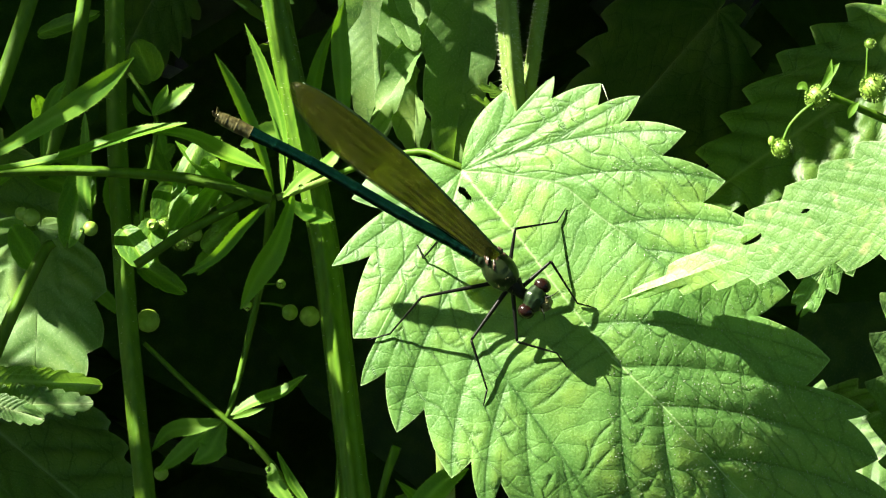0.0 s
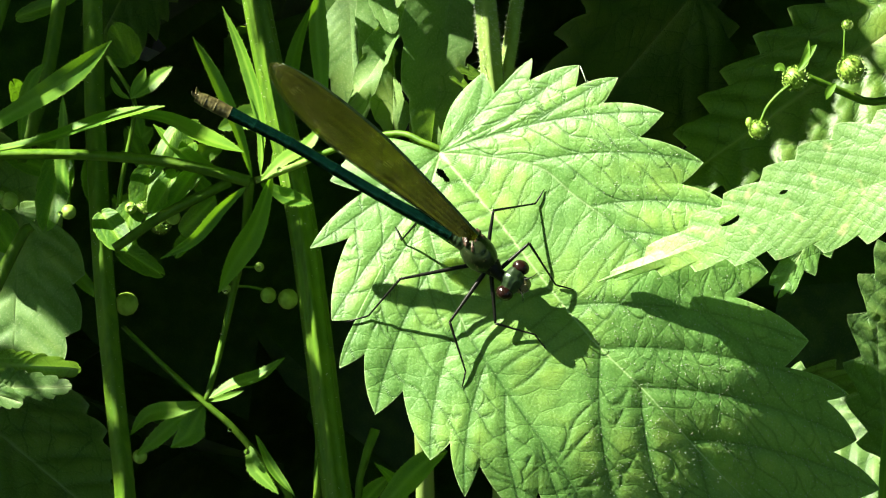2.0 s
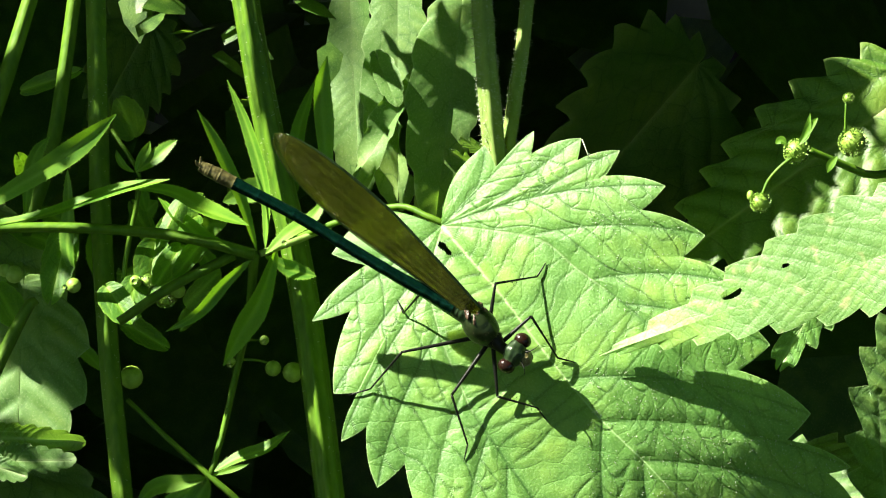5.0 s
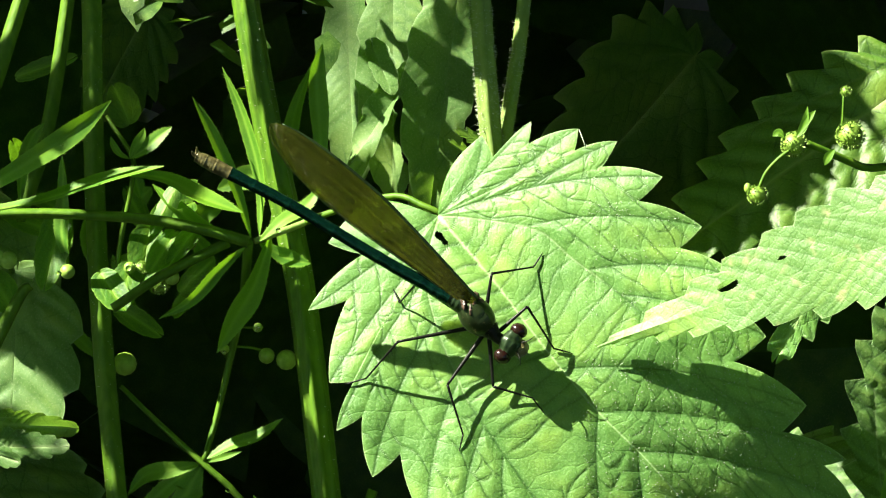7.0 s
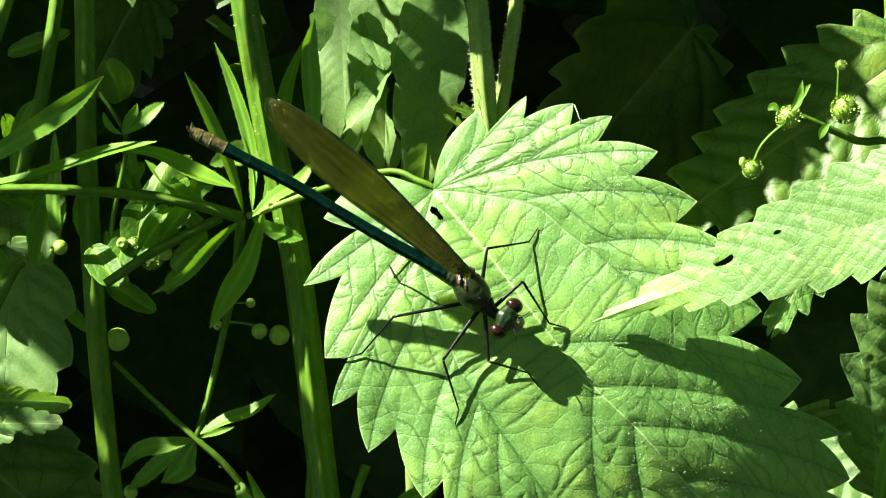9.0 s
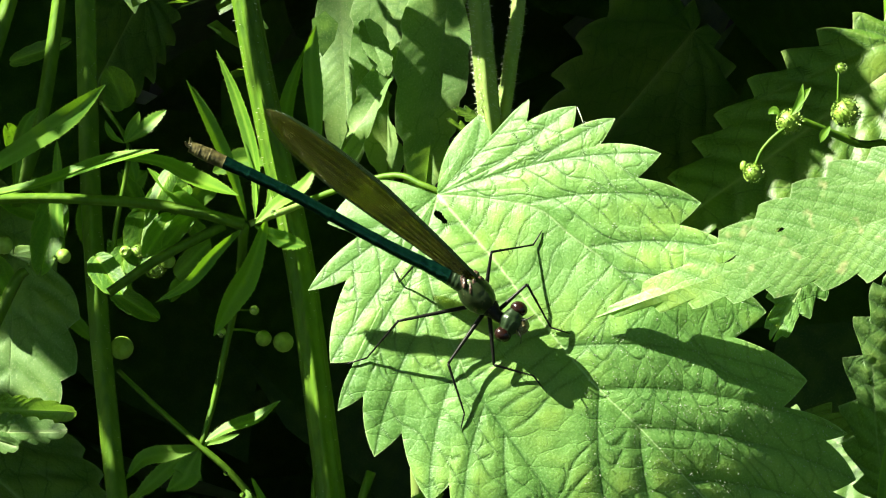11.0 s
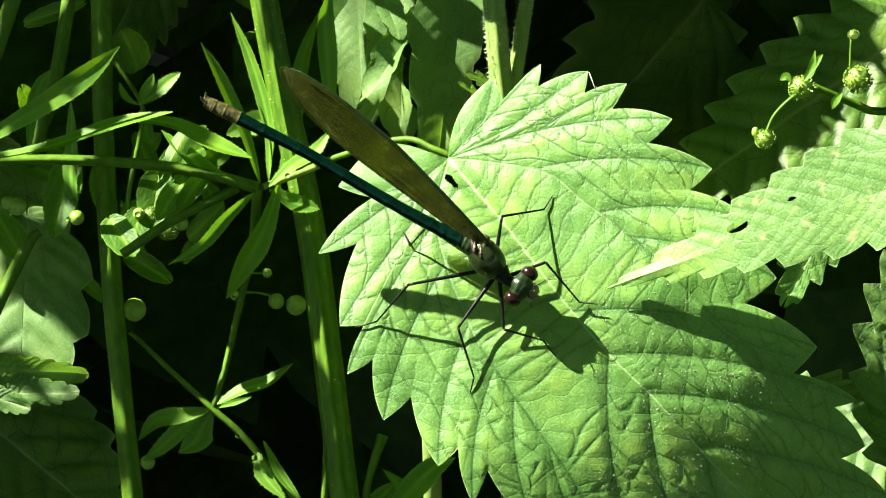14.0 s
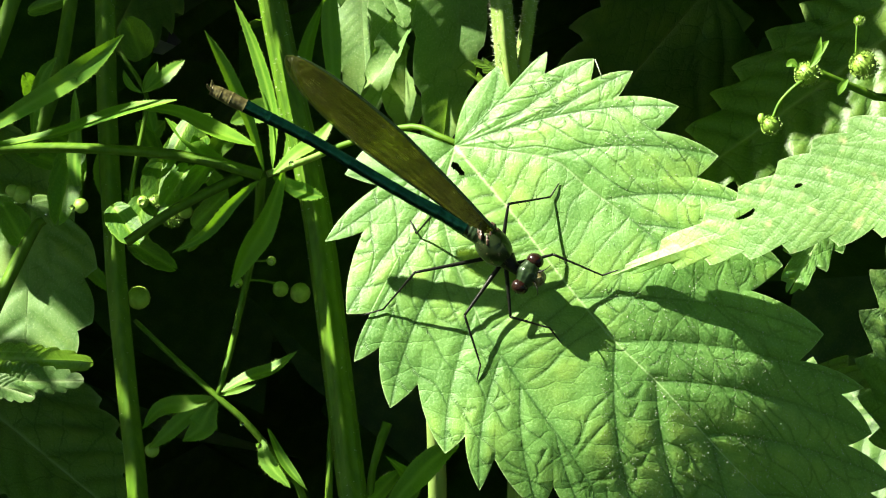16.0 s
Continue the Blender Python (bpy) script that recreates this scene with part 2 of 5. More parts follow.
def part(name, mesh, material, parent, label="", at=None, kind=""):
    """One mesh under a thing or a part. at: its pose in the world; a mesh in world coordinates needs none."""
    m = at if at is not None else Matrix.Translation(mesh.pop("centre")) if isinstance(mesh, dict) else PLACES[parent]
    me = mesh
    if isinstance(mesh, dict):
        me = to_mesh(name, mesh, m)
    ob = new(name, me)
    if not me.materials:
        me.materials.append(material)
    ob.parent = parent
    ob.matrix_basis = PLACES[parent].inverted() @ m
    PLACES[ob] = m
    return tagged(ob, label, kind=kind)


def to_mesh(name, d, m=None):
    """Mesh from vertices and faces in world coordinates, shifted into the space of m; with its attributes."""
    me = bpy.data.meshes.new(name)
    back = m.inverted() if m is not None else Matrix()
    me.from_pydata([back @ Vector(v) for v in d["v"]], [], d["f"])
    for key in ("rib", "mid", "edge"):
        if key in d:
            a = me.attributes.new(key, "FLOAT", "POINT")
            a.data.foreach_set("value", d[key])
    for key in ("span", "weave"):
        if key in d:
            a = me.attributes.new(key, "FLOAT_VECTOR", "POINT")
            a.data.foreach_set("vector", [c for p in d[key] for c in p])
    me.polygons.foreach_set("use_smooth", [len(q) <= 4 for q in d["f"]])
    me.update()
    return me


def join(*ds):
    v, f = [], []
    for d in ds:
        n = len(v)
        v += list(d["v"])
        f += [tuple(i + n for i in q) for q in d["f"]]
    return {"v": v, "f": f, "centre": ds[0]["centre"]}


def spline(pts, n):
    """n + 1 points on a smooth curve through pts."""
    pts = [Vector(p) for p in pts]
    ext = [pts[0] * 2 - pts[1]] + pts + [pts[-1] * 2 - pts[-2]]
    out, seg = [], len(pts) - 1
    for i in range(n + 1):
        t = i / n * seg
        k = min(int(t), seg - 1)
        t -= k
        a, b, c, d = ext[k:k + 4]
        out.append(0.5 * (2 * b + (c - a) * t + (2 * a - 5 * b + 4 * c - d) * t * t + (3 * b - a - 3 * c + d) * t ** 3))
    return out


def rooted(*pts):
    """The points of a stalk, led straight down from the first one into the ground."""
    p = pts[0]
    down = [Vector((p.x, p.y, z)) for z in (-0.01, p.z - 0.24, p.z - 0.10, p.z - 0.035)]
    return down + list(pts)


def ring_frames(path):
    side = None
    for i, p in enumerate(path):
        t = (path[min(i + 1, len(path) - 1)] - path[max(i - 1, 0)]).normalized()
        side = (W - t * W.dot(t)).normalized() if side is None else (side - t * side.dot(t)).normalized()
        yield p, t, side, t.cross(side)


def tube(pts, radii, n=24, sides=10, square=0.0, ribs=0, wobble=0.0, capped=True):
    """A stalk along pts (world), its radius in mm glided through radii; square: how four-cornered it is."""
    path = spline(pts, n)
    v, f = [], []
    for i, (p, t, a, b) in enumerate(ring_frames(path)):
        g = i / n * (len(radii) - 1)
        k = min(int(g), len(radii) - 2) if len(radii) > 1 else 0
        r = radii[k] + (radii[min(k + 1, len(radii) - 1)] - radii[k]) * (g - k)
        r *= MM * (1 + wobble * noise.noise(p * 400))
        for j in range(sides):
            h = 2 * math.pi * j / sides
            q = r * (1 + square * math.cos(4 * h) + (0.15 * math.cos(ribs * h) if ribs else 0))
            v.append(p + a * (q * math.cos(h)) + b * (q * math.sin(h)))
    for i in range(n):
        for j in range(sides):
            k = (j + 1) % sides
            f.append((i * sides + j, i * sides + k, (i + 1) * sides + k, (i + 1) * sides + j))
    if capped:
        f.append(tuple(reversed(range(sides))))
        f.append(tuple(range(n * sides, (n + 1) * sides)))
    return {"v": v, "f": f, "centre": path[0]}


def hairs(pts, radius, count, length, seed, n=24):
    """Fine stinging or clinging hairs all round a stalk, as thin spikes."""
    rnd = random.Random(seed)
    path = list(ring_frames(spline(pts, n)))
    v, f = [], []
    for _ in range(count):
        k = rnd.randrange(len(path) - 1)
        p, t, a, b = path[k]
        p = p.lerp(path[k + 1][0], rnd.random())
        h = rnd.uniform(0, 2 * math.pi)
        d = a * math.cos(h) + b * math.sin(h)
        s = t.cross(d)
        root = p + d * radius * MM * 0.95
        tip = root + (d + t * rnd.uniform(-0.5, 0.3)).normalized() * length * MM * rnd.uniform(0.5, 1.2)
        w = 0.035 * MM * (1 + length * 0.4)
        k = len(v)
        v += [root + s * w, root - s * w * 0.5 + t * w, root - s * w * 0.5 - t * w, tip]
        f += [(k, k + 1, k + 3), (k + 1, k + 2, k + 3), (k + 2, k, k + 3)]
    return {"v": v, "f": f, "centre": path[0][0]}


def ball(centre, axes, n=14, m=10, dent=None):
    """A rounded body: centre, three half axes (world vectors)."""
    v, f = [], []
    ax, ay, az = axes
    for i in range(m + 1):
        th = math.pi * i / m
        for j in range(n):
            ph = 2 * math.pi * j / n
            d = Vector((math.sin(th) * math.cos(ph), math.sin(th) * math.sin(ph), math.cos(th)))
            k = dent(d) if dent else 1.0
            v.append(centre + (ax * d.x + ay * d.y + az * d.z) * k)
    for i in range(m):
        for j in range(n):
            k = (j + 1) % n
            f.append((i * n + j, (i + 1) * n + j, (i + 1) * n + k, i * n + k))
    return {"v": v, "f": f, "centre": centre}


def vein(x, y, first, last, reach, n):
    """A vein from (x, y) that leaves the midrib's line at one angle and eases over to another."""
    step = reach / n
    out = [(x, y)]
    for i in range(n):
        a = radians(last + (first - last) * math.exp(-3.2 * i / n))
        x, y = x + math.cos(a) * step, y + math.sin(a) * step
        out.append((x, y))
    return out


def vein_fields(p, length, width, side, lean=1.0):
    """How near each point of one half lies to a vein: broad, thin and dark, thin and pale."""
    w = width

    def bend(x, y, first, last, reach, n=56):
        return vein(x, y, first * lean, last * lean, reach / lean, n)

    rise_to, within, drift = (0.375 * w, 0.32 * w, 0.0) if side > 0 else (0.31 * w, 0.14 * w, 0.18)
    basal = [(x, rise_to * (1 - math.exp(-x / within)) + drift * x) for x in np.linspace(0, 0.6 * length, 50)]
    lines = [(basal, 0.55, 0.5)]
    lines += [(bend(0, 0, 78, 44, 1.6 * w), 0.95, 0.0), (bend(0, 0, 104, 68, 1.2 * w), 0.85, 0.0), (bend(0, 0, 132, 100, 0.9 * w), 0.7, 0.0)]
    for k in range(7):
        x = (0.42 + 0.38 * k) * w
        if x < 0.6 * length:
            y = rise_to * (1 - math.exp(-x / within)) + drift * x
            lines.append((bend(x, y, 78, 38 if side > 0 else 42, 1.3 * w), 1.0, 0.0))
    for k in range(9):
        x = (0.80 + 0.40 * k + (0.0 if side > 0 else 0.12)) * w
        if x < 0.93 * length:
            lines.append((bend(x, 0.0, 66, 36, 1.3 * w), 0.95, 0.12))
    # short forks towards the teeth
    for line, _, _ in list(lines[1:]):
        for g in (30, 42):
            if g < len(line):
                x, y = line[g]
                lines.append((bend(x, y, 74, 54, 0.34 * w, 10), 0.6, 0.0))
    wide, thin, pale = np.zeros(len(p)), np.zeros(len(p)), np.zeros(len(p))
    f = min(1.0, 0.62 + w / 70)
    for line, dark, light in lines:
        for begin in range(0, len(line) - 1, 7):
            c = np.array(line[begin:begin + 8])
            lo, hi = c.min(axis=0) - 2.4, c.max(axis=0) + 2.4
            near = np.nonzero((p[:, 0] > lo[0]) & (p[:, 0] < hi[0]) & (p[:, 1] > lo[1]) & (p[:, 1] < hi[1]))[0]
            if len(near) == 0:
                continue
            q = p[near]
            d = np.full(len(near), 1e9)
            for a, b in zip(c[:-1], c[1:]):
                ab = b - a
                g = np.clip(((q - a) @ ab) / (ab @ ab + 1e-12), 0, 1)
                d = np.minimum(d, ((q - a - g[:, None] * ab) ** 2).sum(axis=1))
            d = np.sqrt(d)
            wide[near] = np.maximum(wide[near], np.exp(-(d / (1.0 * f)) ** 2) * min(1, dark + 0.1))
            thin[near] = np.maximum(thin[near], np.exp(-(d / (0.20 * f)) ** 2) * dark)
            pale[near] = np.maximum(pale[near], np.exp(-(d / (0.16 * f)) ** 2) * light)
    return wide, thin, pale


def nettle_leaf(length, left, right, teeth, back=6.0, notch=0.5, fold=12.0, droop=0.0, curl=0.0, quilt=0.5,
                waist=0.30, rows=26, cols=12, seed=1, blunt=1.6, twist=0.0, wave=0.3, cutoff=0.2, taper=1.75, holes=(),
                far_back=None, far_teeth=None, square=2.5, rake=1.2, midrib=0.4, lean=1.0):
    """A saw-edged, heart-based blade in mm: the midrib runs along +x from the base at 0, the left half lies on +y, z is up.
    waist: where along it the blade is broadest; notch: depth of the teeth as a share of their spacing."""
    rnd = random.Random(seed)
    v, f, rib, mid, edge, span, weave = [], [], [], [], [], [], []
    cx = length * waist
    halves = ((1, left, back, teeth), (-1, right, back if far_back is None else far_back, far_teeth or teeth))
    for side, width, lobe, count in halves:
        env = []
        for i in range(401):
            g = i / 400
            if g < 0.42:
                a = g / 0.42 * math.pi / 2
                x = cx - (cx + lobe) * max(0.0, math.cos(a)) ** (2 / square)
                y = width * math.sin(a) ** (2 / square)
            else:
                a = (g - 0.42) / 0.58 * math.pi / 2
                x = cx + (length - cx) * math.sin(a) ** (2 / taper)
                y = width * max(0.0, math.cos(a)) ** (2 / taper)
            env.append((x, y))
        env[0] = (-lobe * 0.35, 0.0)
        arc = [0.0]
        for (xa, ya), (xb, yb) in zip(env, env[1:]):
            arc.append(arc[-1] + math.hypot(xb - xa, yb - ya))
        space = arc[-1] / (count + 0.5)
        cut = [0.0] + [(k + 1 + rnd.uniform(-0.14, 0.14)) / (count + 0.5) for k in range(count)] + [1.0]
        base = len(v)
        ncol, flat = 0, []
        for k in range(len(cut) - 1):
            last = k == len(cut) - 2
            deep = notch * space * rnd.uniform(0.8, 1.2) * (0.35 if k == 0 or last else 1.0)
            for c in range(cols):
                ph = c / cols
                d = (cut[k] + (cut[k + 1] - cut[k]) * ph) * arc[-1]
                lo = max(0, min(len(arc) - 2, int(np.searchsorted(arc, d)) - 1))
                g = (d - arc[lo]) / max(1e-9, arc[lo + 1] - arc[lo])
                (xa, ya), (xb, yb) = env[lo], env[lo + 1]
                ex, ey = xa + (xb - xa) * g, ya + (yb - ya) * g
                run = max(1e-9, math.hypot(xb - xa, yb - ya))
                nx, ny = (yb - ya) / run, -(xb - xa) / run
                if k == 0:
                    r = deep * (1 - ph)
                elif ph < cutoff:
                    r = deep * (ph / cutoff) ** 0.85
                else:
                    r = deep * (1 - (ph - cutoff) / (1 - cutoff)) ** blunt
                foot = max(0.0, ex - rake * ey) * 0.92
                for q in range(rows + 1):
                    t = (q / rows) ** 1.15
                    bow = math.sin(math.pi * t) * 0.06 * ey
                    inn = r * t ** 4
                    flat.append((foot + (ex - foot) * t + nx * inn + bow * 0.6, max(0.0, ey * t + ny * inn) + bow * 0.25, t, q))
                ncol += 1
        wide, thin, pale = vein_fields(np.array(flat)[:, :2], length, width, side, lean)
        for (x, y, t, q), near, dark, light in zip(flat, wide.tolist(), thin.tolist(), pale.tolist()):
            z = quilt * (1 - near) * math.sin(math.pi * min(1, t * 1.02)) ** 0.6
            z += math.tan(radians(fold)) * y * (1 - 0.25 * t) - curl * (y / max(width, 1e-6)) ** 2 * width * 0.2
            z -= droop * max(0, x) ** 2 / length
            z += wave * noise.noise(Vector((x * 0.09, side * y * 0.09, seed * 3.1))) * 4 * t
            z += 0.35 * quilt * noise.noise(Vector((x * 0.35, side * y * 0.35, seed * 1.7))) * min(1, 3 * t)
            z += twist * x / length * y * side
            v.append((x * MM, side * y * MM, z * MM))
            span.append((x * MM + seed * 0.37, side * y * MM, 0.0))
            weave.append(((x + y) * 0.707, (y - x) * 0.707 + side * 90 + seed * 13, near))
            rib.append(dark)
            mid.append(max(light, math.exp(-(y / (midrib * (1 - 0.55 * max(0, x) / length))) ** 2)))
            edge.append(1.0 if q == rows else 0.2 if q == rows - 1 else 0.0)
        for c in range(ncol - 1):
            for q in range(rows):
                a = base + c * (rows + 1) + q
                b = a + rows + 1
                hx, hy = (v[a][0] + v[b + 1][0]) / 2 / MM, (v[a][1] + v[b + 1][1]) / 2 / MM
                if any(((hx - px) / rx) ** 2 + ((hy - py) / ry) ** 2 < 1 for px, py, rx, ry in holes):
                    continue
                f.append((a, b, b + 1, a + 1) if side > 0 else (a, a + 1, b + 1, b))
    return {"v": v, "f": f, "rib": rib, "mid": mid, "edge": edge, "span": span, "weave": weave}


def bezier(a, b, c, n):
    """n + 1 points of a simple arch from a to c that leans towards b."""
    t = np.linspace(0, 1, n + 1)[:, None]
    return (1 - t) ** 2 * np.array(a) + 2 * t * (1 - t) * np.array(b) + t ** 2 * np.array(c)


def along(line, f):
    """The point of a line of points at a share f of its length."""
    step = np.sqrt((np.diff(line, axis=0) ** 2).sum(axis=1))
    run = np.concatenate(([0], np.cumsum(step))) / step.sum()
    return np.array([np.interp(f, run, line[:, 0]), np.interp(f, run, line[:, 1])])


def nearness(p, lines, far):
    """Millimetres from each point of p to the nearest of the lines, counted as far where none is near."""
    out = np.full(len(p), far)
    for line in lines:
        for begin in range(0, len(line) - 1, 7):
            c = np.array(line[begin:begin + 8])
            lo, hi = c.min(axis=0) - far, c.max(axis=0) + far
            near = np.nonzero((p[:, 0] > lo[0]) & (p[:, 0] < hi[0]) & (p[:, 1] > lo[1]) & (p[:, 1] < hi[1]))[0]
            if len(near) == 0:
                continue
            q = p[near]
            d = np.full(len(near), 1e9)
            for a, b in zip(c[:-1], c[1:]):
                ab = b - a
                g = np.clip(((q - a) @ ab) / (ab @ ab + 1e-12), 0, 1)
                d = np.minimum(d, ((q - a - g[:, None] * ab) ** 2).sum(axis=1))
            out[near] = np.minimum(out[near], np.sqrt(d))
    return out


def broad_leaf(base, tip, rib_line, sides, slopes, start, twist, fold, holes, seed):
    """The broad nettle leaf, laid out in the plane of the bank as place() counts it. rib_line: the midrib from base to tip.
    sides: for each half the tips of its teeth from the base on, the lateral vein that runs beside the midrib, and where each
    tooth's vein leaves (0 the base, 1 the lateral vein, 2 the midrib, 3 + k the vein of tooth k) with the share of its length.
    slopes: (mm along the leaf, how steeply it rises there towards the viewer)."""
    rnd = random.Random(seed)
    base, tip = np.array(base, float), np.array(tip, float)
    ax = (tip - base) / np.linalg.norm(tip - base)
    nx = np.array([ax[1], -ax[0]])

    def local(pts):
        d = (np.array(pts, float) - base) / 14
        return np.stack([d @ ax, d @ nx], axis=-1)

    def smooth(pts, n):
        return np.array([tuple(q)[:2] for q in spline([Vector((a, b, 0)) for a, b in pts], n)])

    rib = smooth(local(rib_line), 80)
    far_p = np.linspace(-40, 120, 321)
    rise_to = np.interp(far_p, [a for a, _ in slopes], [b for _, b in slopes])
    for _ in range(6):
        rise_to[1:-1] = (rise_to[:-2] + 2 * rise_to[1:-1] + rise_to[2:]) / 4
    level = np.cumsum(rise_to) * (far_p[1] - far_p[0])
    level -= np.interp(0, far_p, level)
    v, f, ribs, mids, edges, span, weave = [], [], [], [], [], [], []
    for side, tips, lateral, leave in sides:
        tips = local(tips)
        lateral = smooth(local(lateral), 70)
        # outline: a notch close under each tip, then a bowed flank up to the next
        edge, was = [], np.array([-0.6, 0.5 * side])
        edge_tips = np.vstack([tips, [local(tip)]])
        for k, t in enumerate(edge_tips):
            way = t - was
            out = np.array([-way[1], way[0]]) * side
            run = np.linalg.norm(way)
            count = max(10, int(run / 0.2))
            if k == 0:
                pts = [was + way * g + out * (0.12 if side > 0 else 0.26) * math.sin(math.pi * g) for g in np.linspace(0, 1, count)]
            else:
                notch = was + way * rnd.uniform(0.01, 0.10) - out * rnd.uniform(0.48, 0.56) * min(1, 9 / run)
                back = was + (notch - was) * 0.5 + way * 0.035
                pts = list(bezier(was, back, notch, count // 3)[:-1])
                bulge = notch + (t - notch) * 0.48 + out * 0.17
                pts += list(bezier(notch, bulge, t, count))
                pts = pts[:-1]
            edge += [tuple(q) for q in pts]
            was = t
        edge = np.array(edge)
        # veins: one to every tooth, ladder rungs between neighbours, twigs on the way
        veins = [lateral]
        made = {}
        for k, (kind, share) in sorted(enumerate(leave), key=lambda e: e[1][0] > 2):
            root = np.array([0.0, 0.0]) if kind == 0 else along(lateral, share) if kind == 1 else along(rib, share) if kind == 2 else along(made[kind - 3], share)
            bend = root + (tips[k] - root) * np.array([0.36, 0.60])
            made[k] = bezier(root, bend, tips[k] - (tips[k] - root) * 0.01, 40)
        veins += [made[k] for k in range(len(tips))]
        rungs = []
        order = veins[1:] + [rib[40:]]
        for one, two in zip(order, order[1:]):
            count = int(max(np.linalg.norm(one[-1] - one[0]), np.linalg.norm(two[-1] - two[0])) / 3.3)
            for k in range(1, count):
                g = (k + rnd.uniform(-0.3, 0.3)) / count
                a, b = along(one, g), along(two, min(1, max(0, g + rnd.uniform(-0.06, 0.1))))
                gap = np.linalg.norm(b - a)
                if gap < 2.2 or gap > 12:
                    continue
                cross = np.array([-(b - a)[1], (b - a)[0]])
                m1 = a + (b - a) * rnd.uniform(0.25, 0.4) + cross * rnd.uniform(-0.09, 0.09)
                m2 = a + (b - a) * rnd.uniform(0.6, 0.75) + cross * rnd.uniform(-0.09, 0.09)
                if rnd.random() < 0.8:
                    rungs.append(smooth([a, m1, m2, b], 14))
                else:
                    rungs.append(smooth([a, m1, m1 + cross * 0.3], 8))
                if gap > 3.5 and rnd.random() < 0.75:
                    e = m1 + cross / gap * rnd.uniform(1.2, 2.2) * rnd.choice((-1, 1)) + (b - a) * rnd.uniform(0, 0.2)
                    rungs.append(smooth([m1, (m1 + e) / 2 + (b - a) * 0.05, e], 8))
        # the rungs between the midrib and the lateral vein
        for k in range(1, 13):
            g = (k + rnd.uniform(-0.3, 0.3)) / 13
            a, b = along(rib, g * 0.36), along(lateral, g * 0.66)
            cross = np.array([-(b - a)[1], (b - a)[0]])
            rungs.append(smooth([a, a + (b - a) * 0.35 + cross * rnd.uniform(-0.1, 0.04), a + (b - a) * 0.7 + cross * rnd.uniform(-0.04, 0.1), b], 14))
        # grid from the midrib out to the edge
        rows = 190
        t = (np.arange(rows + 1) / rows) ** 1.08
        foot_p = np.maximum(0, edge[:, 0] - 0.95 * np.abs(edge[:, 1])) * 0.94
        foot_p = np.maximum.accumulate(foot_p)
        foot = np.stack([foot_p, np.interp(foot_p, rib[:, 0], rib[:, 1])], axis=-1)
        grid = foot[:, None, :] + (edge - foot)[:, None, :] * t[None, :, None]
        flat = grid.reshape(-1, 2)
        d_big = nearness(flat, veins, 3.0)
        d_mid = nearness(flat, [rib], 3.0)
        d_small = nearness(flat, rungs, 1.6)
        shares = np.tile(t, len(edge))
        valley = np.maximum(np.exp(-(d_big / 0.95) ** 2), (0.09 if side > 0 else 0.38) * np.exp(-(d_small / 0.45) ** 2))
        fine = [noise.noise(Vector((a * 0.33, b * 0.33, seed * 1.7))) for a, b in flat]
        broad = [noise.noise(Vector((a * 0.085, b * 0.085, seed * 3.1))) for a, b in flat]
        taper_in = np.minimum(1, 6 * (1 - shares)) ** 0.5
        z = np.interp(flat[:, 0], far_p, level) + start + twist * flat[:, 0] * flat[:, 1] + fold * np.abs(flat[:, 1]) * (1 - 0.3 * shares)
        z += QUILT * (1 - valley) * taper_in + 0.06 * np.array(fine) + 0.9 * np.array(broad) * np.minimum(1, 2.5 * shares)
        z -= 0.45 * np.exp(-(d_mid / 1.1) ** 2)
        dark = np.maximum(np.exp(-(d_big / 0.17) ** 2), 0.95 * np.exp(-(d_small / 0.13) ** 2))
        away = np.linalg.norm(flat, axis=1)
        lit = 0.55 * np.exp(-(nearness(flat, [lateral[:45]], 1.5) / 0.12) ** 2) * (flat[:, 0] < 20)
        pale = np.maximum(lit, np.exp(-(d_mid / (0.13 * (1.25 - np.minimum(1, away / 70)))) ** 2))
        first = len(v)
        xy = base + 14 * (flat[:, :1] * ax + flat[:, 1:] * nx)
        v += [place(a, b, c) for (a, b), c in zip(xy.tolist(), z.tolist())]
        ribs += dark.tolist()
        mids += pale.tolist()
        last = np.tile(np.arange(rows + 1), len(edge))
        edges += np.where(last == rows, 1.0, np.where(last == rows - 1, 0.35, 0.0)).tolist()
        span += [(a * MM + seed * 0.37, b * MM, 0.0) for a, b in flat.tolist()]
        weave += [((a + abs(b)) * 0.707, (abs(b) - a) * 0.707 + side * 90 + seed * 13, c) for (a, b), c in zip(flat.tolist(), valley.tolist())]
        gone = np.zeros(len(flat), bool)
        for hx, hy, rx, ry in holes:
            o = local((hx, hy))
            turn = np.arctan2(flat[:, 1] - o[1], flat[:, 0] - o[0])
            gone |= ((flat[:, 0] - o[0]) / rx) ** 2 + ((flat[:, 1] - o[1]) / ry) ** 2 < 1 + 0.2 * np.sin(turn * 3 + 1) + 0.1 * np.sin(turn * 7)
        for c in range(len(edge) - 1):
            for q in range(rows):
                a = c * (rows + 1) + q
                b = a + rows + 1
                if gone[a] and gone[b + 1]:
                    continue
                a, b = a + first, b + first
                f.append((a, b, b + 1, a + 1) if side > 0 else (a, a + 1, b + 1, b))
    return {"v": v, "f": f, "rib": ribs, "mid": mids, "edge": edges, "span": span, "weave": weave, "centre": place(*base, start)}


QUILT = 0.19


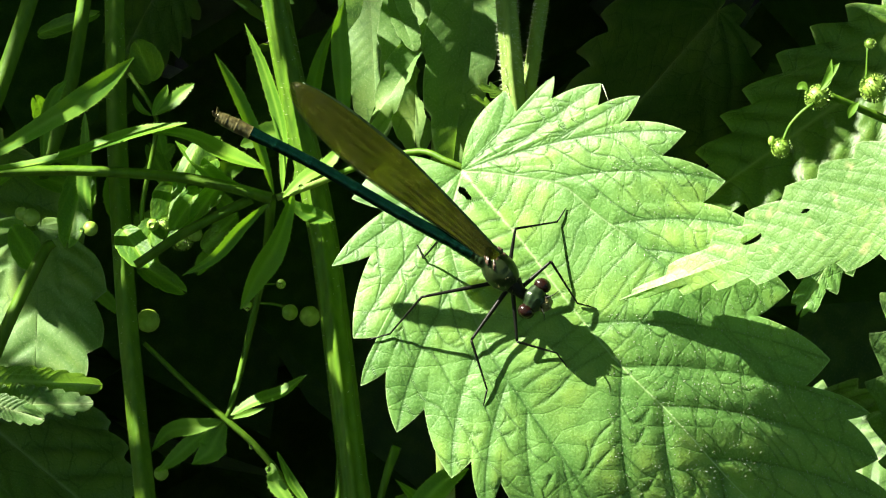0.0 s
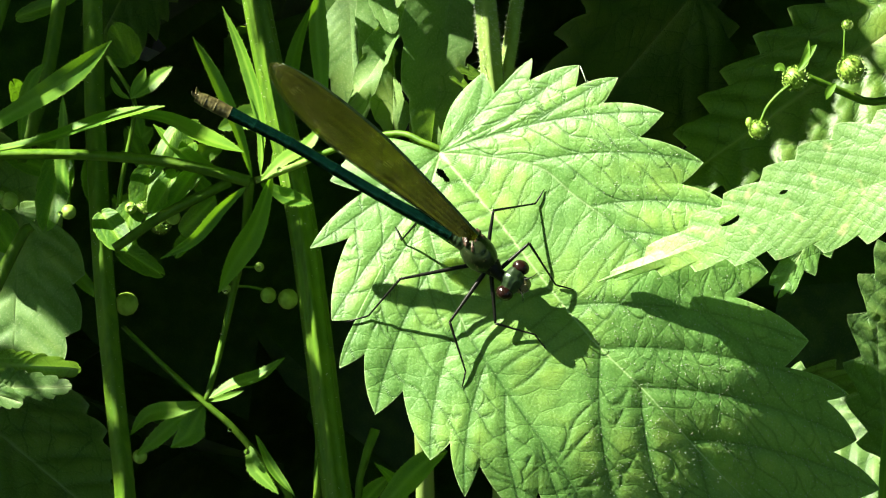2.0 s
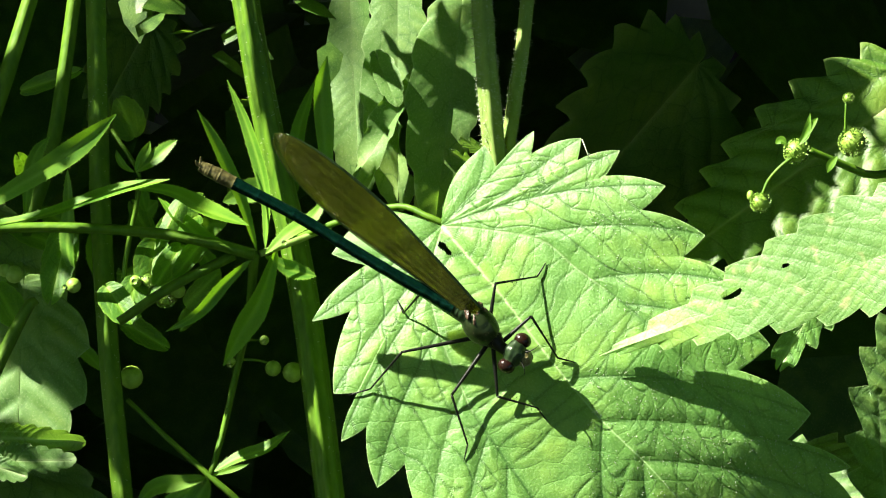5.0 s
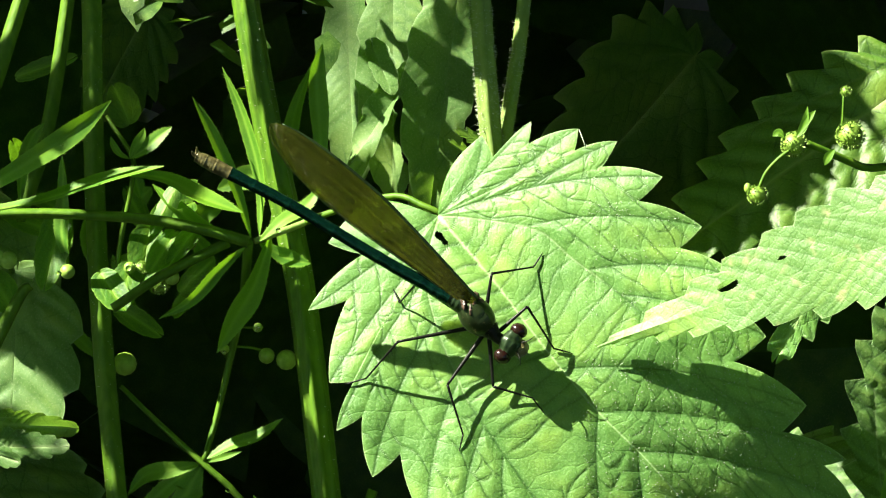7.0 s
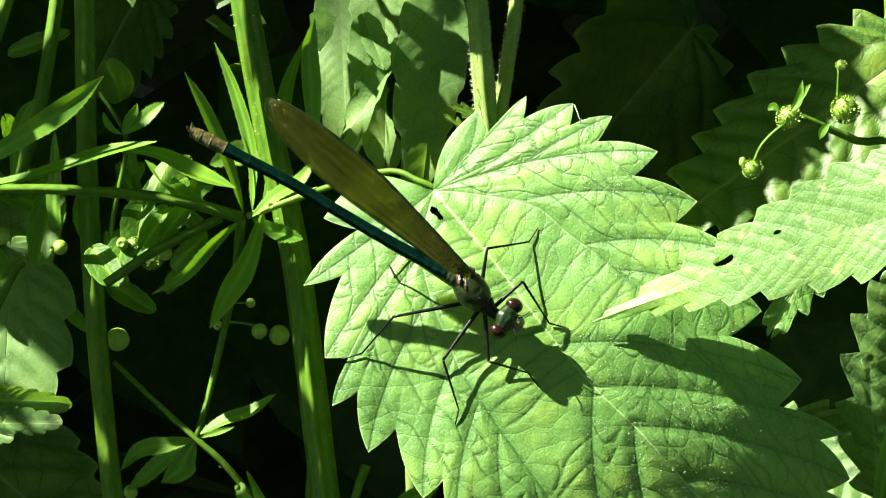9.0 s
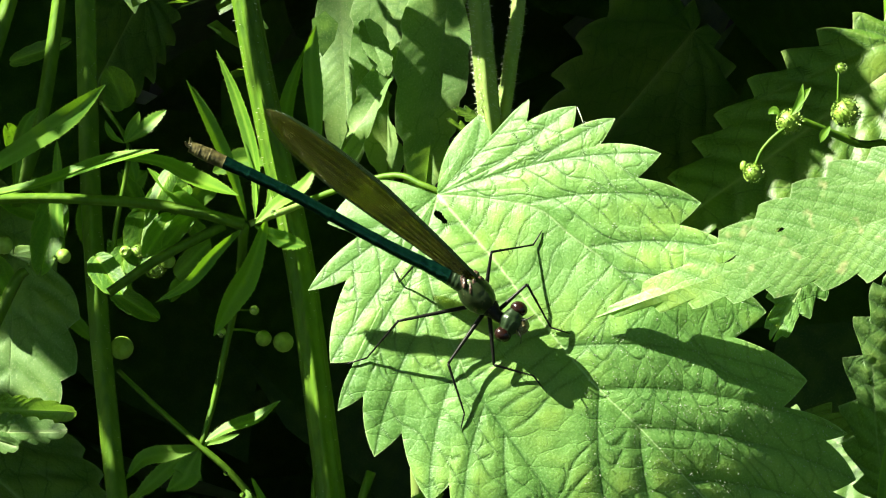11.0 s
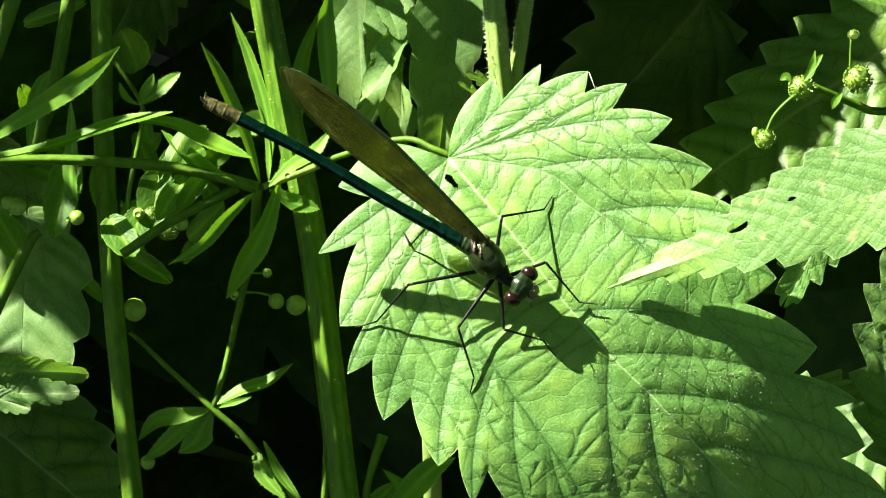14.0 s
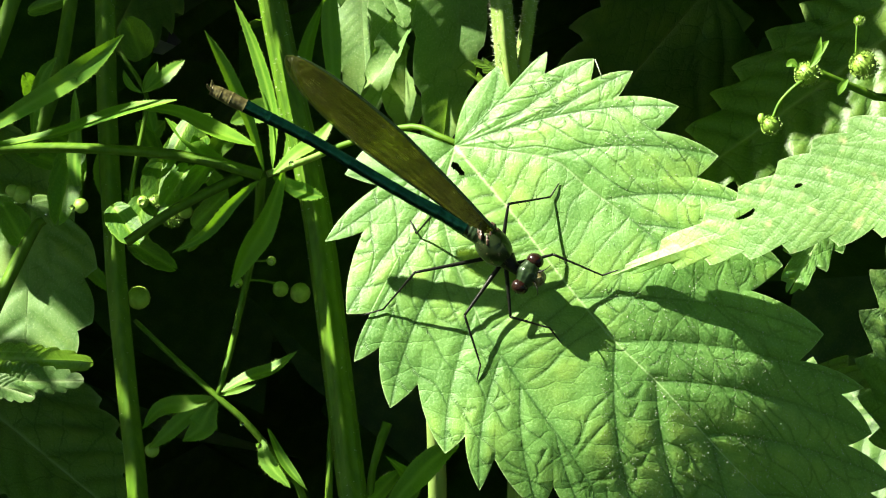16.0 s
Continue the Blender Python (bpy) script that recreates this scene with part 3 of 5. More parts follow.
def leaf_hairs(ob, parent, count, length, seed, near=0.0, far=1.0, label="fine pale hairs"):
    """Short upright hairs on a blade's upper face, along a stretch of its length."""
    rnd = random.Random(seed)
    me, m = ob.data, PLACES[ob]
    top = max(p.co.x for p in me.vertices)
    polys = [p for p in me.polygons if near <= p.center.x / top <= far]
    v, f = [], []
    for _ in range(count):
        p = rnd.choice(polys)
        root, d = m @ p.center, (m.to_3x3() @ p.normal).normalized()
        s = d.orthogonal().normalized()
        q = d.cross(s)
        tip = root + (d + s * rnd.uniform(-0.6, 0.6) + q * rnd.uniform(-0.6, 0.6)).normalized() * length * MM * rnd.uniform(0.5, 1.3)
        w = 0.045 * MM
        k = len(v)
        v += [root + s * w, root - s * w * 0.5 + q * w, root - s * w * 0.5 - q * w, tip]
        f += [(k, k + 1, k + 3), (k + 1, k + 2, k + 3), (k + 2, k, k + 3)]
    return part("leaf_hair", {"v": v, "f": f, "centre": m.translation}, HAIR, parent, label, kind="stuff")


def facing(base, tip, normal):
    """The pose of a blade whose base and tip are given; normal: roughly where its upper face looks (u, v, w)."""
    x = (tip - base).normalized()
    z = slant(*normal)
    z = (z - x * z.dot(x)).normalized()
    y = z.cross(x)
    m = Matrix((x, y, z)).transposed().to_4x4()
    m.translation = base
    return m


def leaf_part(parent, base, tip, normal, material, label="", name="leaf", **shape):
    m = facing(base, tip, normal)
    length = (tip - base).length / MM
    d = nettle_leaf(length, **shape)
    return part(name, to_mesh(name, d), material, parent, label, at=m)


def blade(pts, width, normal=(0, 0.2, 1), cup=0.25, n=22, across=6, fat=0.42, tipless=0.0, seed=1):
    """A narrow pointed leaf along pts (world): widest at fat, folded up a little on its midrib."""
    path = spline(pts, n)
    hint = slant(*normal)
    v, f, rib, mid, edge, span = [], [], [], [], [], []
    run = 0.0
    for i, p in enumerate(path):
        s = i / n
        t = (path[min(i + 1, n)] - path[max(i - 1, 0)]).normalized()
        z = (hint - t * hint.dot(t)).normalized()
        y = z.cross(t)
        prof = (s / fat) ** 0.55 if s < fat else max(0.0, 1 - ((s - fat) / (1 - fat)) ** 2.1)
        wdt = width * MM * 0.5 * max(prof, 0.06 + tipless)
        if i:
            run += (p - path[i - 1]).length
        for j in range(across + 1):
            c = 2 * j / across - 1
            up = abs(c) * cup * wdt + 0.05 * MM * noise.noise(p * 300 + Vector((c, seed, 0)))
            v.append(p + y * (c * wdt) + z * up)
            rib.append(0.0)
            mid.append(1.0 if j == across // 2 else 0.0)
            edge.append(1.0 if j in (0, across) else 0.0)
            span.append((run + seed * 0.31, c * wdt, 0.0))
    for i in range(n):
        for j in range(across):
            a = i * (across + 1) + j
            f.append((a, a + across + 1, a + across + 2, a + 1))
    # hooked bristles along both edges
    rnd = random.Random(seed)
    if width > 1.5:
        for i in range(1, n - 1):
            for j, c in ((0, -1), (across, 1)):
                for _ in range(2):
                    a, b = v[i * (across + 1) + j], v[(i + 1) * (across + 1) + j]
                    p = a.lerp(b, rnd.random())
                    inner = v[i * (across + 1) + across // 2]
                    out = (a - inner).normalized()
                    t = (b - a).normalized() * 0.05 * MM
                    k = len(v)
                    v += [p - t, p + t, p + out * rnd.uniform(0.12, 0.3) * MM + t * 3]
                    f.append((k, k + 1, k + 2))
                    for _ in range(3):
                        rib.append(0.0), mid.append(0.0), edge.append(1.0), span.append((run, c * width * MM, 0.0))
    return {"v": v, "f": f, "rib": rib, "mid": mid, "edge": edge, "span": span, "centre": path[0]}


def at_list(w, *xy):
    return [place(x, y, w) for x, y in xy]


# ---- ground and the dark thicket behind ----
def ground():
    v, f, n = [], [], 60
    for i in range(n + 1):
        for j in range(n + 1):
            x, y = ((2 * k / n - 1) for k in (i, j))
            x, y = math.copysign(abs(x) ** 3, x) * 400, math.copysign(abs(y) ** 3, y) * 400
            z = 0.03 * noise.noise(Vector((x * 3, y * 3, 0))) + 0.012 * noise.noise(Vector((x * 14, y * 14, 4)))
            v.append((x, y, z))
    for i in range(n):
        for j in range(n):
            a = i * (n + 1) + j
            f.append((a, a + n + 1, a + n + 2, a + 1))
    ob = new("ground", to_mesh("ground", {"v": v, "f": f}))
    ob.data.materials.append(SOIL)
    tagged(ob, "dark damp soil under the nettle bank", "ground", kind="structure")


def thicket():
    """Dense growth, mostly unseen and added to shade everything behind the lit leaves."""
    rnd = random.Random(5)
    v, f, rib, mid, edge, span = [], [], [], [], [], []
    for _ in range(15000):
        c = Vector((rnd.uniform(-1.1, 1.1), rnd.uniform(0.1, 1.2), rnd.uniform(0.0, 1.35)))
        x, y, z = c
        if y < 0.115 + 0.2 * (z - 0.55):
            continue
        d = c - EYE
        depth = -d.dot(W)
        if depth < 1.33 and abs(d.dot(U)) / depth < 0.11 and abs(d.dot(V)) / depth < 0.085:
            continue
        size = rnd.uniform(0.03, 0.06)
        m = Matrix.Translation(c) @ Euler((rnd.uniform(-0.9, 0.9), rnd.uniform(-0.9, 0.9), rnd.uniform(0, 6.3))).to_matrix().to_4x4()
        k = len(v)
        for a, b, h in ((0, 0, 0), (0.35, 0.32, 0.08), (0.35, -0.32, 0.08), (0.75, 0.22, 0.02), (0.75, -0.22, 0.02), (1.1, 0, -0.1)):
            v.append(m @ Vector((a * size * 1.4, b * size * 1.6, h * size)))
            span.append((a * size + x, b * size, 0.0))
            rib.append(0.0), mid.append(0.0), edge.append(0.0)
        f += [(k, k + 2, k + 1), (k + 1, k + 2, k + 4, k + 3), (k + 3, k + 4, k + 5)]
    # loose leaf bits on the sun side, added only to cast dapples and shade
    def spray(count, x0, x1, y0, y1, w0, w1, small, large, near, far):
        for _ in range(count):
            c = place(rnd.uniform(x0, x1), rnd.uniform(y0, y1), rnd.uniform(w0, w1)) + SUNFROM * rnd.uniform(near, far)
            size = rnd.uniform(small, large) * MM
            m = Matrix.Translation(c) @ Euler((rnd.uniform(-0.7, 0.7), rnd.uniform(-0.7, 0.7), rnd.uniform(0, 6.3))).to_matrix().to_4x4()
            k = len(v)
            for a, b, z in ((-0.7, 0, 0), (-0.3, 0.4, 0.08), (-0.3, -0.4, 0.08), (0.25, 0.32, 0.02), (0.25, -0.32, 0.02), (0.8, 0, -0.1)):
                v.append(m @ Vector((a * size, b * size, z * size)))
                span.append((a * size + c.x, b * size, 0.0))
                rib.append(0.0), mid.append(0.0), edge.append(0.0)
            f.extend([(k, k + 2, k + 1), (k + 1, k + 2, k + 4, k + 3), (k + 3, k + 4, k + 5)])

    spray(46, -60, 330, -60, 400, -28, -22, 5, 9, 0.10, 0.25)
    spray(14, 190, 300, 420, 940, -28, -22, 5, 8, 0.10, 0.25)
    spray(12, 540, 670, -40, 930, -20, -16, 4, 8, 0.10, 0.2)
    spray(34, 590, 830, -60, 300, -42, -36, 2.5, 6, 0.02, 0.05)
    spray(9, -60, 250, 90, 290, -12, -8, 4, 8, 0.05, 0.15)
    spray(30, 1200, 1460, 60, 420, -34, -28, 5, 11, 0.05, 0.10)
    spray(7, 1400, 1620, 0, 330, -34, -27, 4, 8, 0.07, 0.12)
    spray(11, -70, 230, 400, 790, -36, -28, 5, 10, 0.10, 0.2)
    ob = new("thicket", to_mesh("thicket", {"v": v, "f": f, "rib": rib, "mid": mid, "edge": edge, "span": span}))
    ob.data.materials.append(THICKET)
    tagged(ob, "dense dark green leaves of the shaded bank, with loose bits added to cast shade", "foliage", kind="stuff")


def tree():
    """A leafy tree over the bank, unseen and added for its shade; its gap lets the sun onto the front leaves only."""
    t = thing("tree", Vector((0.9, 2.1, 0.0)), "unseen leafy tree added to shade the bank", "tree")
    crown_top = Vector((0.0, 0.2, 2.5))
    trunk = [Vector((0.9, 2.1, -0.02)), Vector((0.8, 2.0, 1.0)), Vector((0.5, 1.5, 2.0)), crown_top + Vector((0, 0.3, 0.1))]
    part("trunk", tube(trunk, [90, 75, 55, 30], 24, 12, wobble=0.3), DEAD, t, "brown arching trunk", at=Matrix.Translation(trunk[0]))
    rnd = random.Random(9)
    for k in range(9):
        a = 2 * math.pi * k / 9
        e = Vector((2.0 * math.cos(a), 0.1 + 2.0 * math.sin(a), rnd.uniform(0.5, 0.9)))
        s = trunk[2].lerp(trunk[3], rnd.uniform(0.4, 1))
        q = s.lerp(e, 0.5) + Vector((0, 0, 0.5))
        axis_gap = (q - O) - SUNFROM * (q - O).dot(SUNFROM)
        if axis_gap.length < 0.3:
            continue
        part("limb", tube([s, q, e], [25, 14, 5], 16, 8, wobble=0.3), DEAD, t, "brown leafy limb")
    v, f, rib, mid, edge, span = [], [], [], [], [], []
    for _ in range(7000):
        a, h = rnd.uniform(0, 2 * math.pi), rnd.uniform(0.0, 1.0) ** 0.8
        r = rnd.uniform(1.4, 2.3) * (1 + 0.35 * noise.noise(Vector((math.cos(a) * 1.3, math.sin(a) * 1.3, h * 2.2))))
        c = Vector((r * math.sqrt(1 - h * h) * math.cos(a), r * math.sqrt(1 - h * h) * math.sin(a), r * h * 1.15 + 0.06))
        if c.y < -0.3 and rnd.random() < 0.35:
            continue
        size = rnd.uniform(0.09, 0.15)
        m = Matrix.Translation(c) @ Euler((rnd.uniform(-1.2, 1.2), rnd.uniform(-1.2, 1.2), rnd.uniform(0, 6.3))).to_matrix().to_4x4()
        d = m @ Vector((size * 0.75, 0, 0)) - (O + Vector((0.0, -0.03, 0.0)))
        away = d - SUNFROM * d.dot(SUNFROM)
        if d.dot(SUNFROM) > 0 and away.length < 0.24:
            continue
        k = len(v)
        for p, q, z in ((0, 0, 0), (0.35, 0.32, 0.08), (0.35, -0.32, 0.08), (0.75, 0.22, 0.02), (0.75, -0.22, 0.02), (1.1, 0, -0.1)):
            v.append(m @ Vector((p * size * 1.4, q * size * 1.6, z * size)))
            span.append((p * size + c.x, q * size, 0.0))
            rib.append(0.0), mid.append(0.0), edge.append(0.0)
        f += [(k, k + 2, k + 1), (k + 1, k + 2, k + 4, k + 3), (k + 3, k + 4, k + 5)]
    part("crown", to_mesh("crown", {"v": v, "f": f, "rib": rib, "mid": mid, "edge": edge, "span": span}, PLACES[t]), THICKET, t, "dense green leaves", at=PLACES[t], kind="stuff")


def meadow():
    """Rough grass all round the bank."""
    rnd = random.Random(21)
    v, f = [], []
    for _ in range(9000):
        a, r = rnd.uniform(0, 6.283), 0.4 + 5.5 * rnd.random() ** 0.7
        x, y = r * math.cos(a), r * math.sin(a)
        h, w = rnd.uniform(0.08, 0.28), rnd.uniform(0.004, 0.009)
        b = rnd.uniform(0, 6.283)
        d, e = Vector((math.cos(b), math.sin(b), 0)), Vector((-math.sin(b), math.cos(b), 0))
        p = Vector((x, y, -0.03))
        k = len(v)
        v += [p - e * w, p + e * w, p + d * h * 0.2 + e * w * 0.8 + Vector((0, 0, h * 0.65)), p + d * h * 0.2 - e * w * 0.8 + Vector((0, 0, h * 0.65)), p + d * h * 0.55 + Vector((0, 0, h))]
        f += [(k, k + 1, k + 2, k + 3), (k + 3, k + 2, k + 4)]
    ob = new("grass", to_mesh("grass", {"v": v, "f": f}))
    ob.data.materials.append(STEM)
    tagged(ob, "rough green grass round the bank", "grass", kind="stuff")


ground()
thicket()
tree()
meadow()


# ---- the nettle that carries the insect ----
def main_nettle():
    foot = place(690, 1100, -30)
    foot.z = 0.0
    plant = thing("nettle_plant", foot, "green nettle with a broad sunlit saw-edged leaf", "nettle", "nettles on the bank")
    line = rooted(place(655, 1060, -18), place(630, 882, -18), place(575, 440, -18), place(525, 200, -18), place(485, -10, -18), place(440, -300, -20))
    part("stem", tube(line, [2.0, 1.75, 1.65, 1.65, 1.5], 60, 28, 0.05, 7), STEM, plant, "ridged green stalk with bristly edges")
    part("stem_hair", hairs(line[4:], 1.72, 420, 0.45, 3, 60), HAIR, plant, "short pale bristles", kind="stuff")
    base = place(822, 300, -4.0)
    part("petiole", tube([place(548, 330, -17), place(620, 300, -12), place(735, 268, -7.5), place(790, 285, -5.4), place(822, 300, -5.0), place(836, 314, -5.2)],
                         [0.42, 0.42, 0.4, 0.42, 0.45], 24, 10), STEM, plant, "pale leaf stalk")
    upper = ((894, 160), (981, 135), (1064, 148), (1133, 170), (1214, 233), (1284, 321), (1350, 410), (1398, 515), (1470, 637),
             (1541, 732), (1555, 813), (1596, 900), (1622, 990), (1640, 1090))
    lower = ((622, 352), (587, 471), (625, 599), (638, 684), (702, 766), (799, 847), (860, 912), (966, 950), (1062, 990),
             (1160, 1040), (1270, 1090), (1385, 1130), (1505, 1170))
    upper_leave = ((4, 0.35), (0, 0), (7, 0.2), (7, 0.42), (0, 0), (1, 0.21), (1, 0.40), (1, 0.50), (2, 0.28), (2, 0.36), (2, 0.44), (2, 0.54), (2, 0.66), (2, 0.78))
    lower_leave = ((4, 0.3), (0, 0), (1, 0.08), (1, 0.15), (1, 0.25), (1, 0.40), (1, 0.52), (1, 0.60), (1, 0.74), (2, 0.36), (2, 0.44), (2, 0.56), (2, 0.7))
    d = broad_leaf((817, 303), (1660, 1220), ((817, 303), (918, 421), (960, 476), (1010, 541), (1093, 641), (1190, 737), (1296, 855), (1450, 1010), (1660, 1220)),
                   ((1, upper, ((817, 303), (876, 307), (991, 328), (1056, 379), (1150, 450), (1250, 545), (1330, 620), (1430, 655)), upper_leave),
                    (-1, lower, ((817, 303), (795, 400), (815, 500), (856, 600), (876, 640), (966, 770), (1036, 870), (1100, 980)), lower_leave)),
                   ((-40, 0.5), (0, 0.46), (10, 0.31), (20, 0.22), (30, 0.145), (38, 0.07), (42, -0.02), (46, -0.2), (54, -0.3), (70, -0.4), (95, -0.8)),
                   -4.0, 0.0012, 0.11, ((820, 340, 0.95, 0.5), (830, 352, 0.5, 0.35)), 2)
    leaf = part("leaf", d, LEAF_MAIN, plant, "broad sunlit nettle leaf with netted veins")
    thread = [place(1066, 150, 8), place(1072, 165, 9), place(1078, 182, 9)]
    part("loose_fibre", tube(thread, [0.06, 0.05], 6, 5), HAIR, leaf, "loose white fibre caught on a tooth")
    leaf_hairs(leaf, plant, 2600, 0.36, 77, 0.3, 0.9)
    return leaf


main_leaf = main_nettle()
MAIN_TREE = BVHTree.FromPolygons([PLACES[main_leaf] @ p.co for p in main_leaf.data.vertices], [tuple(p.vertices) for p in main_leaf.data.polygons])


def on_leaf(x, y, lift=0.0):
    """The place on the broad leaf's upper face, and its millimetres out."""
    hit = MAIN_TREE.ray_cast(EYE, (place(x, y) - EYE).normalized())[0]
    if hit is None:
        hit = MAIN_TREE.find_nearest(place(x, y, 2.0))[0]
    w = (hit - O).dot(W) / MM
    return w + lift



# ---- the folded leaf that overhangs from the side ----
def side_nettle():
    foot = place(1900, 1100, -20)
    foot.z = 0.0
    plant = thing("nettle_plant", foot, "nettle whose half-folded leaf hangs over the broad one", "nettle", "nettles on the bank")
    stalk = rooted(place(1880, 900, -10), place(1850, 300, 0), place(1830, 40, 4))
    part("stem", tube(stalk, [2.2, 1.9, 1.6], 40, 10, 0.07), STEM, plant)
    base = place(1760, 300, 27.5)
    part("petiole", tube([place(1850, 250, 2), place(1800, 280, 20), base], [0.8, 0.7], 12, 8), STEM_PALE, plant)
    return plant, leaf_part(plant, base, place(1092, 532, 6.4), (0.05, 0.25, 0.95), LEAF_FOLD,
                            "half-folded nettle leaf with pale worn patches", left=7.0, right=9.0, teeth=11, back=5.0, notch=0.22, fold=2.0, taper=1.1, holes=((33.5, -1.9, 1.5, 0.7), (25.5, -2.9, 0.6, 0.25)),
                            quilt=0.045, waist=0.30, rows=70, cols=44, seed=4, lean=0.6, wave=0.25, midrib=0.10)


side_plant, side_leaf = side_nettle()


# ---- leaves further back ----
def back_leaves():
    foot = place(1620, 1100, -70)
    foot.z = 0.0
    plant = thing("nettle_plant", foot, "nettle behind, its leaves dappled with light", "nettle", "nettles on the bank")
    part("stem", tube(rooted(place(1660, 700, -45), place(1640, 100, -38), place(1630, -200, -40)), [2.2, 1.8, 1.4], 40, 10, 0.07), STEM, plant)
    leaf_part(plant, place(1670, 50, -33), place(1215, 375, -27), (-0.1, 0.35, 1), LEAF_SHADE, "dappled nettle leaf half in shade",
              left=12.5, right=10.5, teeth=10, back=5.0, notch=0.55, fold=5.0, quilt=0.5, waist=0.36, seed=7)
    leaf_part(plant, place(1540, 330, 3), place(1413, 560, 0), (0.1, 0.3, 1), LEAF_MAIN, "sunlit nettle leaf partly hidden",
              left=4.0, right=4.5, teeth=6, back=1.0, notch=0.5, fold=5.0, quilt=0.2, waist=0.36, seed=8)
    leaf_part(plant, place(1430, 715, -42), place(1730, 950, -22), (0.0, 0.3, 1), LEAF_PALE, "sunlit nettle leaf under the broad one",
              left=8.5, right=8.0, teeth=8, back=2.0, notch=0.5, fold=6.0, quilt=0.4, waist=0.40, seed=9, rows=50, cols=24)
    leaf_part(plant, place(1640, 840, -13), place(1622, 440, -11), (0.1, 0.0, 1), LEAF_PALE, "grey-green nettle leaf in half shade",
              left=7.5, right=9.0, teeth=7, back=3.0, notch=0.55, fold=6.0, quilt=0.4, waist=0.40, seed=10, rows=50, cols=24)
    return plant


back_leaves_plant = back_leaves()


def top_nettle():
    """Two hairy stalks that rise behind the broad leaf."""
    foot = place(900, 1100, -60)
    foot.z = 0.0
    plant = thing("nettle_plant", foot, "upright nettle with hairy pale green stalks", "nettle", "nettles on the bank")
    a = rooted(place(930, 800, -40), place(920, 300, -26), place(908, 140, -24), place(896, 0, -24), place(880, -250, -26))
    part("stem", tube(a, [2.0, 1.9, 1.6, 1.45, 1.4, 1.3], 60, 22, 0.05, 6), STEM_PALE, plant, "thick pale green stalk set with stinging hairs")
    part("stem_hair", hairs(a[5:], 1.40, 1500, 0.55, 11, 30), HAIR, plant, "white stinging hairs", kind="stuff")
    b = [place(918, 260, -27), place(938, 140, -27), place(950, 60, -28), place(962, -20, -29), place(985, -250, -32)]
    part("side_stalk", tube(b, [1.0, 1.0, 0.95, 0.9], 30, 10, 0.05), STEM_PALE, plant, "thinner hairy side stalk")
    part("side_stalk_hair", hairs(b, 0.95, 600, 0.45, 12, 30), HAIR, plant, "white stinging hairs", kind="stuff")
    leaf_part(plant, place(905, 175, -27), place(845, 150, -22), (0.2, 0.4, 1), LEAF_PALE, "small young leaf", left=1.4, right=1.4, teeth=4, back=0.3, seed=21, rows=8, cols=6, quilt=0.1)
    leaf_part(plant, place(890, 210, -24), place(832, 168, -20), (0.0, 0.6, 1), LEAF_PALE, "small young leaf", left=1.2, right=1.2, teeth=4, back=0.3, seed=22, rows=8, cols=6, quilt=0.1)
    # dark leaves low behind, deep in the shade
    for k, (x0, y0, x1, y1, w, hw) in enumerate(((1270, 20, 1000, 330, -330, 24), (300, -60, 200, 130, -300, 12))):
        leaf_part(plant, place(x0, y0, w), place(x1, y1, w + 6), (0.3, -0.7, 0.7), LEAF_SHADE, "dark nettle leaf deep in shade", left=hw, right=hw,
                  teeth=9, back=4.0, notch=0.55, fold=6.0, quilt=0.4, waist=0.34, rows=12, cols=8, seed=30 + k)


top_nettle()


def pale_plant():
    """Crumpled downy leaves in broken light behind the wing."""
    foot = place(760, 1100, -75)
    foot.z = 0.0
    plant = thing("downy_plant", foot, "pale downy herb with crumpled leaves in dappled light", "herb", "downy herbs on the bank")
    part("stem", tube(rooted(place(790, 900, -60), place(775, 420, -48), place(790, 120, -46), place(850, -40, -46), place(880, -240, -48)), [1.6, 1.4, 1.1, 0.9], 50, 8), STEM_PALE, plant)
    for x0, y0, x1, y1, w, lw, rw, facing_way, label, extra in (
            (850, -90, 800, 300, -40, 3.6, 6.4, (0.35, 0.2, 1), "long pale drooping leaf", {}),
            (735, -120, 735, 275, -43, 5.2, 5.0, (-0.2, 0.3, 1), "pale drooping leaf with a ragged hole", {"holes": ((20.5, 1.8, 2.6, 1.6), (17.0, 1.0, 1.5, 1.0), (23.5, 2.8, 2.0, 1.5))}),
            (650, -110, 668, 250, -47, 4.6, 4.2, (-0.4, 0.3, 1), "pale drooping leaf in dappled light", {}),
            (775, 40, 640, 245, -39, 2.0, 2.2, (-0.3, 0.7, 0.8), "narrow dull leaf lying across", {}),
            (700, 10, 735, 90, -37, 1.9, 1.6, (0.1, 0.8, 0.7), "small shiny leaf", {})):
        leaf_part(plant, place(x0, y0, w), place(x1, y1, w + 4), facing_way, LEAF_SOFT, label, left=lw, right=rw, teeth=5, back=1.5, notch=0.10, fold=9.0, quilt=0.05,
                  waist=0.45, seed=14 + int(x0) % 7, wave=0.75, taper=1.9, rows=40, cols=24, **extra)
    return plant


pale_plant_plant = pale_plant()


